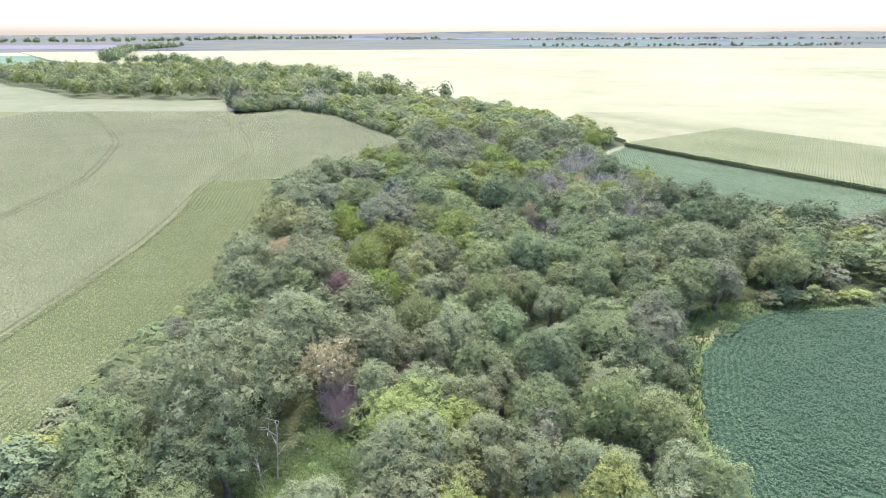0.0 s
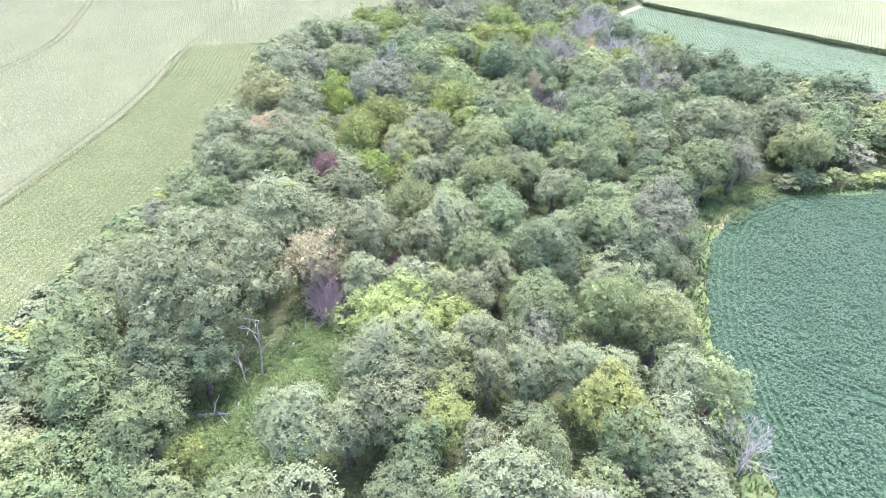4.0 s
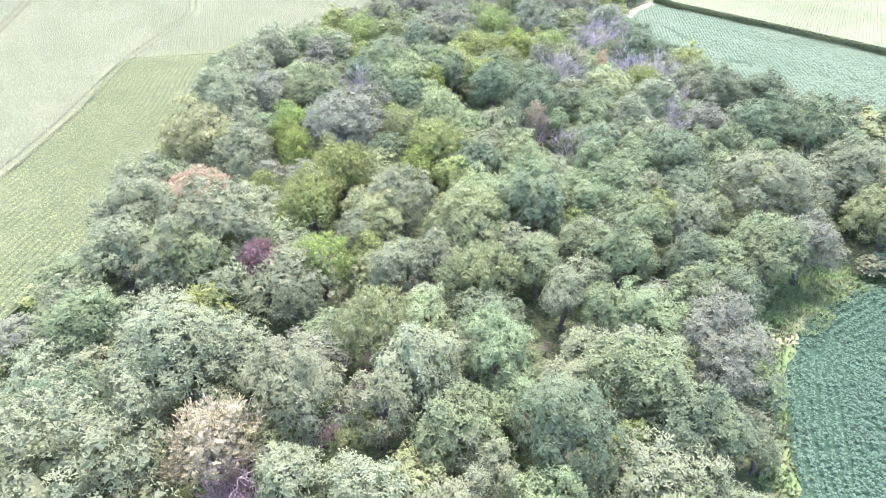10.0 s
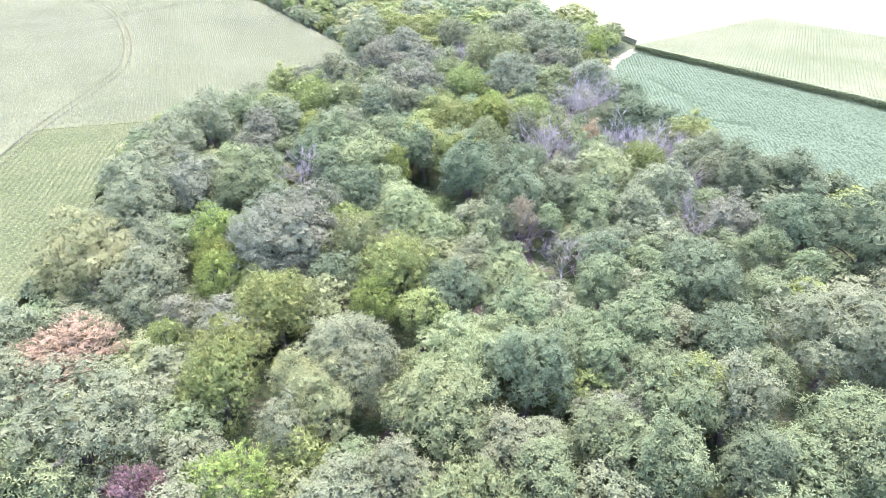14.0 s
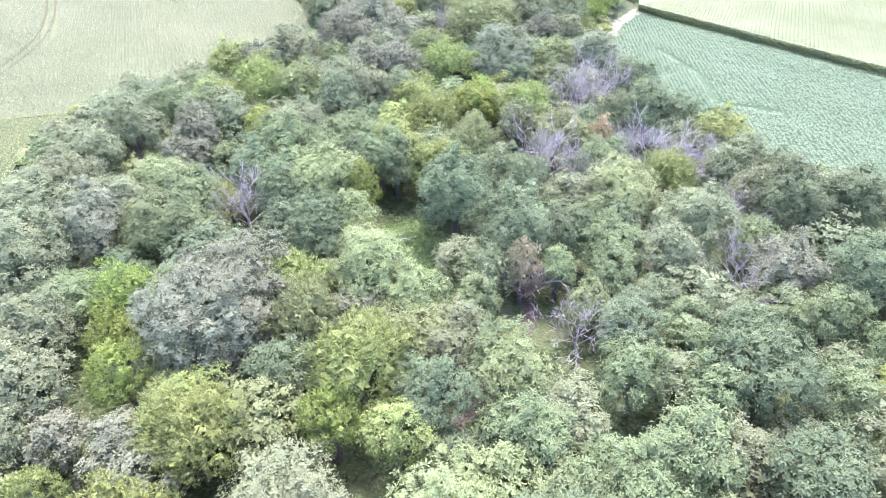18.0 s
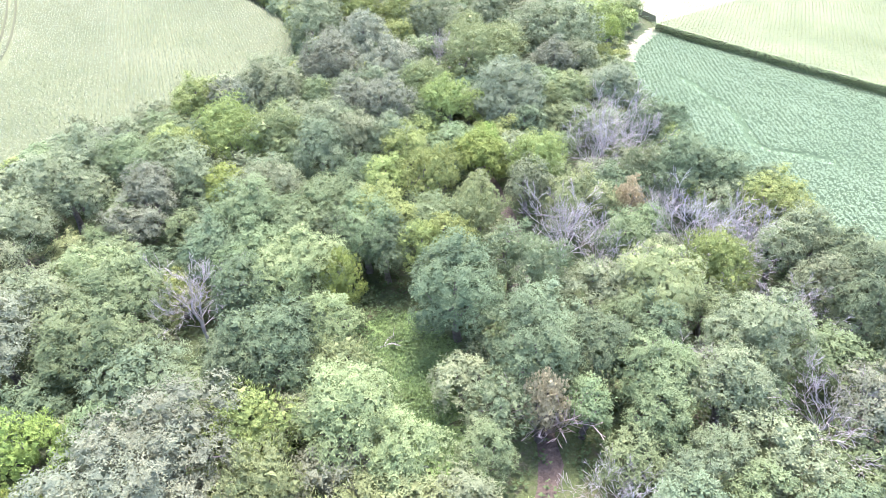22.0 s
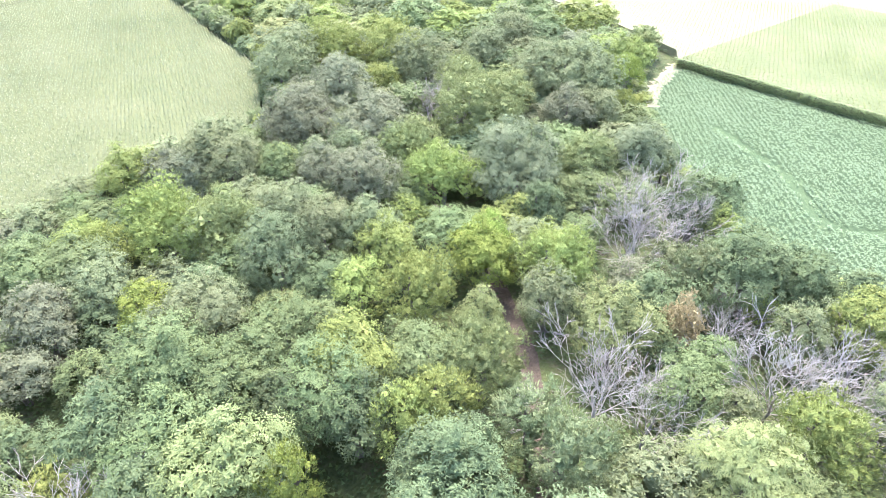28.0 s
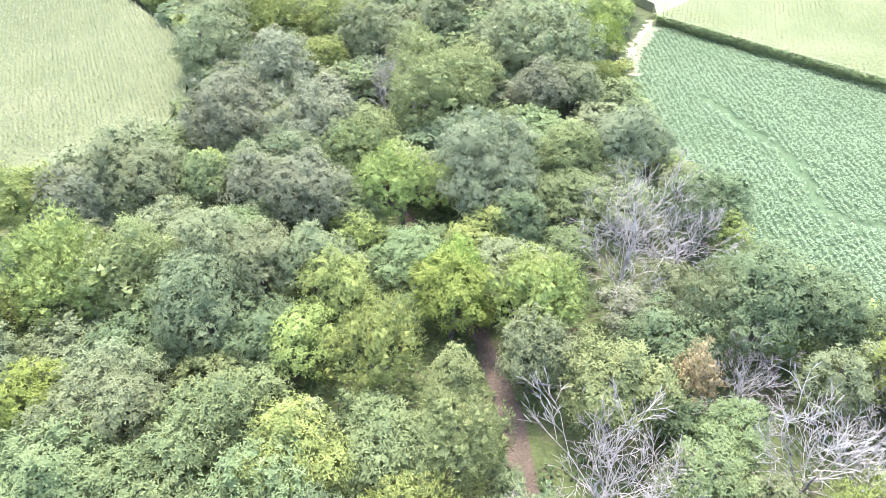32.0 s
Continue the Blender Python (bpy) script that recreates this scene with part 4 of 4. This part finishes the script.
def along(points, gap, seed, wide=6.0, skip=0.0):
    g = np.random.default_rng(seed)
    p = np.array(points, float)
    n = max(2, int(np.hypot(*np.diff(p, axis=0).T).sum() / gap))
    q = curve(points, n) + g.normal(0, wide, (n, 2))
    return [tuple(v) for v in q if g.random() >= skip]


woods("far_woods", fill(WOOD, (-540, 40, 340, 660), 12.0, 21), "sgylo", "dense green wood filling the bend of the creek", 1)
woods("hedgerow", along([(-230, 640), (-330, 760), (-430, 800), (-560, 1100), (-640, 1300), (-700, 1700)], 9, 22), "gs", "line of trees along the creek beyond the wood", 2, (1.0, 1.6))
woods("hedgerow", along([(-560, 800), (-760, 800), (-1000, 780)], 9, 23), "yg", "light green hedge between far fields", 3)
# ash and sage leaves on the farthest belts imitate distance haze
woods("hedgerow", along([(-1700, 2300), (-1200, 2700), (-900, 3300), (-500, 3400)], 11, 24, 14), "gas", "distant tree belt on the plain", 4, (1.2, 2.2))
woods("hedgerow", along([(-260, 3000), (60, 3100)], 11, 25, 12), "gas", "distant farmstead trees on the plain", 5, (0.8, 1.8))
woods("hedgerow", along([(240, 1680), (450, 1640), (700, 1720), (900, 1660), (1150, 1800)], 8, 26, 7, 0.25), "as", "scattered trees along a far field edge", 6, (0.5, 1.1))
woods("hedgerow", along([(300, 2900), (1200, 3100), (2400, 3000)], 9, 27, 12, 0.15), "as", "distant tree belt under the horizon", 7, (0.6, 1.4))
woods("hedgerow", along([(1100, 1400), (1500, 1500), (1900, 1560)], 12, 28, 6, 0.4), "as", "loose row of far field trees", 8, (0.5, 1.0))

# far fields of other crops, the grey and blue tones imitating haze
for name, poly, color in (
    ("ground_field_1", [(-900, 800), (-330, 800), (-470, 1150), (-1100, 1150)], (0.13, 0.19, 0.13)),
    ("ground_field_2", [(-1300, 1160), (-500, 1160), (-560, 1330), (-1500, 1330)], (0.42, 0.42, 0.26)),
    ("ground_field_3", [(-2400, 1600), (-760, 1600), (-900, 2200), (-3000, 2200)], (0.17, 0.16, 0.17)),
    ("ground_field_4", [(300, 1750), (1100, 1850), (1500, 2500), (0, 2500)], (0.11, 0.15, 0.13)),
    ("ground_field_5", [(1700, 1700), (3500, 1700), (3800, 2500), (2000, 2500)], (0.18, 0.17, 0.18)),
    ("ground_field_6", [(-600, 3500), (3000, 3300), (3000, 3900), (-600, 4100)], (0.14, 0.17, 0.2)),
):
    sheet(name, poly, 0.6, material(name, (tuple(c * 0.62 for c in color), tuple(c * 0.85 for c in color)), 0.01, 0.95, fine=0.4, spec=0.0), 0.5, "far flat crop field, toned for distance", "field")

# ---- crops ----
TRACK = [(-64, -20), (-64, 30), (-62, 60), (-61, 86), (-63, 111), (-67, 129), (-68, 150), (-66, 182), (-85, 230), (-103, 264), (-128, 295)]
TRACK_B = [(-96, 40), (-101, 105), (-102, 142), (-123, 204), (-150, 247), (-186, 296)]
TRACK_C = [(-167, 218), (-133, 226), (-97, 246), (-82, 273)]


def off_tracks(x, y, half=0.75):
    ok = np.ones(len(x), bool)
    for line in (TRACK, TRACK_B, TRACK_C):
        q = curve(line, 160)
        for side in (-0.9, 0.9):
            t = np.gradient(q, axis=0)
            t /= np.linalg.norm(t, axis=1, keepdims=True)
            e = q + side * np.column_stack([-t[:, 1], t[:, 0]])
            for a, b in zip(e[:-1], e[1:]):
                d = b - a
                u = np.clip(((x - a[0]) * d[0] + (y - a[1]) * d[1]) / (d @ d), 0, 1)
                ok &= np.hypot(x - a[0] - u * d[0], y - a[1] - u * d[1]) > half * 0.5
    return ok


def rows(poly, box, direction, gap, step, seed, wobble=0.08):
    """Places of plants in straight rows inside the outline."""
    g = np.random.default_rng(seed)
    d = np.array(direction) / np.hypot(*direction)
    n = np.array([-d[1], d[0]])
    reach = 320
    u, v = np.meshgrid(np.arange(-reach, reach, step), np.arange(-reach, reach, gap))
    mid = np.array([(box[0] + box[1]) / 2, (box[2] + box[3]) / 2])
    x = mid[0] + u * d[0] + v * n[0] + g.normal(0, wobble, u.shape)
    y = mid[1] + u * d[1] + v * n[1] + g.normal(0, wobble, u.shape)
    x, y = x.ravel(), y.ravel()
    ok = (x > box[0]) & (x < box[1]) & (y > box[2]) & (y < box[3])
    x, y = x[ok], y[ok]
    ok = inside(poly, x, y)
    return x[ok], y[ok]


def corn(name, x, y, seed, label, leaves=4, mat=M_CORN, reach=1.0, tassel=1.0):
    """Corn plants: arching leaves and a tassel on each."""
    g = np.random.default_rng(seed)
    n = len(x)
    tall = 2.15 + 0.12 * np.sin(x * 0.21 + y * 0.13) + g.normal(0, 0.10, n)
    pieces = []
    for k in range(leaves):
        w = g.uniform(0, 6.28, n)
        z = tall - g.uniform(0.15, 0.8, n)
        pieces.append(blades(np.column_stack([x, y, z]), np.column_stack([np.cos(w), np.sin(w), 0 * w]), g.uniform(0.36, 0.62, n) * reach, g.uniform(0.12, 0.22, n), g.uniform(0.45, 0.85, n)))
    top = tagged(new(name, mesh_from(name, *stack(pieces), mat)), label, "corn", kind="stuff")
    w = g.uniform(0, 6.28, n)
    # tassels widen with y, a shape that imitates paling with distance
    tas = blades(np.column_stack([x, y, tall - 0.1]), np.column_stack([np.cos(w), np.sin(w), 0 * w]), g.uniform(0.3, 0.5, n) * reach, g.uniform(0.07, 0.15, n) * (1 + np.clip((y - 110) / 130, 0, 1.4)) * reach * tassel, g.uniform(0.1, 0.6, n))
    tagged(part("tassels", mesh_from("tassels", *tas, M_TASSEL), top, "pale straw tassels"), kind="stuff")


M_RUT = material("trampled_corn", ((0.06, 0.063, 0.036), (0.085, 0.085, 0.05)), 0.6, 0.95, 0.6, 4, fine=0.4, spec=0.0)
for line in (TRACK, TRACK_B, TRACK_C):
    q = curve(line, 60)
    t = np.gradient(q, axis=0)
    t /= np.linalg.norm(t, axis=1, keepdims=True)
    for side in (-0.9, 0.9):
        e = q + side * np.column_stack([-t[:, 1], t[:, 0]])
        ribbon("wheel_track", [tuple(v) for v in e], 0.5, 1.56 if line is not TRACK else 1.50, M_RUT, "trampled wheel track running through the corn", "wheel track", 0.12)
ty, tx = np.array(TRACK)[:, 1], np.array(TRACK)[:, 0]
gx, gy = [], []
g0 = np.random.default_rng(31)
for k in range(36):
    yy = np.arange(2, 172, 0.30) + g0.uniform(-0.15, 0.15)
    xx = np.interp(yy, ty, tx)
    for _ in range(3):
        xx = np.convolve(np.pad(xx, 20, "edge"), np.ones(41) / 41, "valid")
    gx.append(xx + 0.5 + 0.92 * k + g0.normal(0, 0.04, len(yy)))
    gy.append(yy)
gx, gy = np.concatenate(gx), np.concatenate(gy)
ok = inside(CORN1, gx, gy) & off_tracks(gx, gy)
corn("corn_plants", gx[ok], gy[ok], 32, "green corn rows running along the edge of the wood", 5, M_CORNSTRIP, 0.55)
gx, gy = rows(WOOD_LEFT + WOOD_WEST + [(-560, 620), (-900, 700), (-900, -80)], (-215, -14, 10, 330), (0.95, 0.3), 0.76, 0.58, 33)
ok = off_tracks(gx, gy) & inside(CORN1_WEST, gx, gy) & (gx > -70 - 0.55 * gy) & (g0.uniform(235, 345, len(gx)) > gy)
corn("corn_plants", gx[ok], gy[ok], 34, "tall tasselled corn standing in close rows")
gx, gy = rows(CORN2, (62, 190, 90, 290), (0.51, 0.86), 0.76, 0.6, 35)
edge = (gx - 64) * 0.84 + (gy - 200.5) * 0.545
ok = edge < g0.uniform(55, 82, len(gx))
corn("corn_plants", gx[ok], gy[ok], 36, "tasselled corn with a dense green edge beside soybeans", 4, M_CORNSTRIP, 0.75, 0.45)
# the leafy wall of stalks at the corn's edge
e0 = np.linspace(0, 1, 1500)
ex, ey = 63.6 + 60 * e0 + g0.normal(0, 0.22, 1500), 200.0 - 90.6 * e0 + g0.normal(0, 0.22, 1500)
pieces = []
for k in range(9):
    w = g0.uniform(2.6, 5.2, 1500)
    pieces.append(blades(np.column_stack([ex, ey, g0.uniform(0.3, 2.1, 1500)]), np.column_stack([np.cos(w), np.sin(w), 0 * w]), g0.uniform(0.5, 1.0, 1500), g0.uniform(0.15, 0.3, 1500), g0.uniform(0.7, 1.15, 1500)))
# leaf colour raised to offset the shade on this side away from the sun
M_CORNEDGE = material("corn_edge_leaves", ((0.22, 0.275, 0.125), (0.28, 0.335, 0.165)), 0.5, 0.7, island=0.25, glow=0.5, spec=0.1)
tagged(new("corn_edge", mesh_from("corn_edge", *stack(pieces), M_CORNEDGE)), "dense green wall of stalks at the corn's edge", "corn", kind="stuff")


def soy(name, x, y, seed, label, mat=M_SOY, gaps=()):
    """Low leafy soybean plants; gaps: lines (x, y, x, y, half width) along which plants are missing or lie flat."""
    g = np.random.default_rng(seed)
    keep = g.random(len(x)) > 0.03
    for x0, y0, x1, y1, half in gaps:
        near = (np.abs(x - (x0 + x1) / 2) < 7) & (np.abs(y - (y0 + y1) / 2) < 7)
        dx, dy = x1 - x0, y1 - y0
        u = np.clip(((x - x0) * dx + (y - y0) * dy) / (dx * dx + dy * dy), 0, 1)
        off = np.hypot(x - x0 - u * dx, y - y0 - u * dy)
        keep &= ~(near & (off < half * g.uniform(0.4, 1.3, len(x))))
    x, y = x[keep] + g.normal(0, 0.05, keep.sum()), y[keep] + g.normal(0, 0.05, keep.sum())
    n = len(x)
    tall = 0.60 + 0.10 * np.sin(x * 0.31 + np.cos(y * 0.23) * 2) + 0.10 * np.sin(x * 1.3 + 1.7 * np.sin(y * 0.9)) * np.sin(y * 1.1 + x * 0.5) + g.normal(0, 0.06, n)
    pieces = []
    for k in range(7):
        w = g.uniform(0, 6.28, n)
        out = np.column_stack([np.cos(w), np.sin(w), 0 * w])
        at = np.column_stack([x, y, tall - g.uniform(0.0, 0.3, n)]) + out * g.uniform(-0.15, 0.32, (n, 1))
        pieces.append(blades(at, out, g.uniform(0.15, 0.27, n), g.uniform(0.15, 0.27, n), g.uniform(0.6, 1.1, n)))
    tagged(new(name, mesh_from(name, *stack(pieces), mat)), label, "soybeans", kind="stuff")


def streaks(count, box, way, seed, size=(0.5, 2.2)):
    """Short gaps in a crop, all running much the same way."""
    g = np.random.default_rng(seed)
    out = []
    for _ in range(count):
        x, y, w, s = g.uniform(box[0], box[1]), g.uniform(box[2], box[3]), way + g.normal(0, 0.35), g.uniform(*size)
        out.append((x, y, x + s * math.cos(w), y + s * math.sin(w), g.uniform(0.12, 0.34)))
    return out


gx, gy = rows(SOY1, (20, 100, -5, 64), (0.77, -0.64), 0.76, 0.25, 41, 0.06)
q = curve([(21, -20)] + WOOD_RIGHT[1:9], 260)
gap = np.min(np.hypot(gx[:, None] - q[None, :, 0], gy[:, None] - q[None, :, 1]), axis=1)
keep = gap > 4.6
t = np.gradient(q, axis=0)
t /= np.linalg.norm(t, axis=1, keepdims=True)
hx, hy = [gx[keep]], [gy[keep]]
qd = curve([(21, -20)] + WOOD_RIGHT[1:9], 420)
td = np.gradient(qd, axis=0)
td /= np.linalg.norm(td, axis=1, keepdims=True)
for k in range(6):
    hx.append(qd[:, 0] + td[:, 1] * (0.5 + 0.76 * k)), hy.append(qd[:, 1] - td[:, 0] * (0.5 + 0.76 * k))
soy("soybean_plants", np.concatenate(hx), np.concatenate(hy), 42, "blue-green soybean rows curving round the wood", M_SOY, streaks(150, (24, 95, 8, 60), -0.7, 45))
gx, gy = rows(SOY2, (45, 135, 100, 202), (0.2, 0.98), 0.76, 0.30, 43, 0.05)
# a washed-out line and many short gaps cross the pale field
WASH = [(58.2, 171.5), (58.6, 168), (58.9, 164), (59.8, 158), (60.2, 153), (59.2, 149.5), (58.4, 146.5), (58.2, 143.8), (60, 141.3), (63, 140.2), (66.5, 138.2)]
wash = [(a + g0.normal(0, 0.5), b + g0.normal(0, 0.5), c + g0.normal(0, 0.5), d + g0.normal(0, 0.5), 0.36) for (a, b), (c, d) in zip(WASH[:-1], WASH[1:]) for _ in range(4)]
soy("soybean_plants", gx, gy, 44, "soybean rows between wood and corn, paled to imitate sun sheen", M_SOYPALE, wash + streaks(170, (50, 112, 100, 196), -0.95, 46))

# ---- weeds in the clearings and along the margins ----
g0 = np.random.default_rng(51)
wx, wy = [], []
for cx, cy, cr in CLEAR:
    if (cx, cy) in ((16, 91), (43, 93), (19, 123), (18, 131), (-8, 40)):
        continue   # bare creek bed and soil
    n = int(cr * cr * 110)
    a, b = g0.uniform(0, 6.28, n), (cr + 1.5) * np.sqrt(g0.uniform(0, 1, n))
    wx.append(cx + b * np.cos(a)), wy.append(cy + b * np.sin(a))
wx, wy = np.concatenate(wx), np.concatenate(wy)
q = curve([(-15, 30), (-12, 35), (-8.2, 41), (-5, 52), (0, 70), (9, 84), (16, 91), (15, 104), (18, 120), (18, 128), (18, 134), (14, 150), (8, 170)], 300)
far_off = np.min(np.hypot(wx[:, None] - q[None, :, 0], wy[:, None] - q[None, :, 1]), axis=1) > 0.9
wx, wy = wx[far_off], wy[far_off]
n = len(wx)
pieces = []
for k in range(7):
    w = g0.uniform(0, 6.28, n)
    pieces.append(blades(np.column_stack([wx + g0.normal(0, 0.1, n), wy + g0.normal(0, 0.1, n), (0.25 + 0.35 * np.sin(wx * 1.1) * np.cos(wy * 0.9)) + g0.uniform(0, 0.3, n)]), np.column_stack([np.cos(w), np.sin(w), 0 * w]), g0.uniform(0.2, 0.45, n), g0.uniform(0.06, 0.14, n), g0.uniform(0.3, 0.9, n)))
tagged(new("weeds", mesh_from("weeds", *stack(pieces), M_WEED)), "lush green weeds in the clearings", "weeds", kind="stuff")
q = curve([(21, -10)] + [(x - 1.0, y + 0.8) for x, y in WOOD_RIGHT[1:8]], 300)
k = g0.integers(0, 300, 3500)
mx, my = q[k, 0] + g0.normal(0, 0.75, 3500), q[k, 1] + g0.normal(0, 0.75, 3500)
pieces = []
for k in range(3):
    w = g0.uniform(0, 6.28, 3500)
    pieces.append(blades(np.column_stack([mx, my, 0.1 + 0 * mx]), np.column_stack([np.cos(w), np.sin(w), 0 * w]), g0.uniform(0.3, 0.75, 3500), g0.uniform(0.08, 0.2, 3500), g0.uniform(0.1, 0.7, 3500)))
tagged(new("margin_tufts", mesh_from("margin_tufts", *stack(pieces), M_MARGIN)), "tall yellow-green grass tufts along the field margin", "grass", kind="stuff")

# ---- undergrowth between the trees ----
ux, uy = g0.uniform(-58, 110, 45000), g0.uniform(5, 212, 45000)
ok = inside(WOOD, ux, uy) & (np.min(np.stack([np.hypot(ux - a, uy - b) - c * 0.7 for a, b, c in CLEAR]), axis=0) > 0)
ux, uy = ux[ok], uy[ok]
q = curve([(-15, 30), (-12, 35), (-8.2, 41), (-5, 52), (0, 70), (9, 84), (16, 91), (15, 104), (18, 120), (18, 128), (18, 134), (14, 150), (8, 170)], 200)
ok = np.min(np.hypot(ux[:, None] - q[None, :, 0], uy[:, None] - q[None, :, 1]), axis=1) > 0.75
ux, uy = ux[ok], uy[ok]
n = len(ux)
pieces = []
for k in range(5):
    w = g0.uniform(0, 6.28, n)
    tall = 0.35 + 0.75 * (0.5 + 0.5 * np.sin(ux * 0.7) * np.cos(uy * 0.6))
    pieces.append(blades(np.column_stack([ux + g0.normal(0, 0.25, n), uy + g0.normal(0, 0.25, n), tall * g0.uniform(0.2, 1.0, n)]), np.column_stack([np.cos(w), np.sin(w), 0 * w]), g0.uniform(0.25, 0.5, n), g0.uniform(0.2, 0.4, n), g0.uniform(0.5, 1.0, n)))
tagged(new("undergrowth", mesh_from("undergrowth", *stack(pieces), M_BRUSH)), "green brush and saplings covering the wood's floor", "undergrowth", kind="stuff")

# ---- snags and fallen wood in the clearing ----
def snag(x, y, h, lean, seed, label):
    g = np.random.default_rng(seed)
    top = tagged(new("snag"), label, "dead tree")
    top.matrix_basis = pose(x, y, 0, 0, lean, 0)
    z = np.linspace(0, 1, 7)
    bend = np.cumsum(g.normal(0, 0.06, (7, 2)), 0)
    pts = np.column_stack([bend - bend[0], z * h])
    part("trunk", mesh_from("trunk", *tube(pts, 0.085 * (1 - 0.6 * z), 6), M_DEADWOOD, True), top)
    for k in range(4):
        pieces = []
        w = k * 1.9
        grow(g, pts[3 + k % 4], (math.cos(w), math.sin(w) * 0.5, 1.1), h * 0.28, 0.06, 1, pieces, thin=0.025, forks=2)
        part("limb", mesh_from("limb", *stack(pieces), M_DEADWOOD), top)


def log(x, y, length, turn, seed):
    g = np.random.default_rng(seed)
    top = tagged(new("fallen_log"), "bleached fallen trunk lying in the weeds", "log")
    top.matrix_basis = pose(x, y, 0.22, 0, 0, turn)
    u = np.linspace(0, 1, 8)
    pts = np.column_stack([u * length, np.cumsum(g.normal(0, 0.05, 8)), 0.5 * u * (1 - u) + 0.02])
    part("trunk", mesh_from("trunk", *tube(pts, 0.17 * (1 - 0.6 * u), 7), M_DEADWOOD, True), top)
    for k in range(3):
        pieces = []
        grow(g, pts[3 + k], (0.8, (-1) ** k, 0.5), length * 0.25, 0.06, 1, pieces, thin=0.025, forks=2)
        part("limb", mesh_from("limb", *stack(pieces), M_DEADWOOD), top)


snag(-18.7, 22.0, 6.2, 4, 71, "bare white forked snag in a clearing")
snag(-19.6, 20.6, 3.6, -6, 72, "short broken white snag in a clearing")
log(-23.5, 17.0, 4.2, 5, 73)
log(-17.0, 26.0, 5.0, 52, 74)
log(1.0, 106.0, 3.5, 20, 75)
log(25.0, 126.5, 6.0, 160, 76)
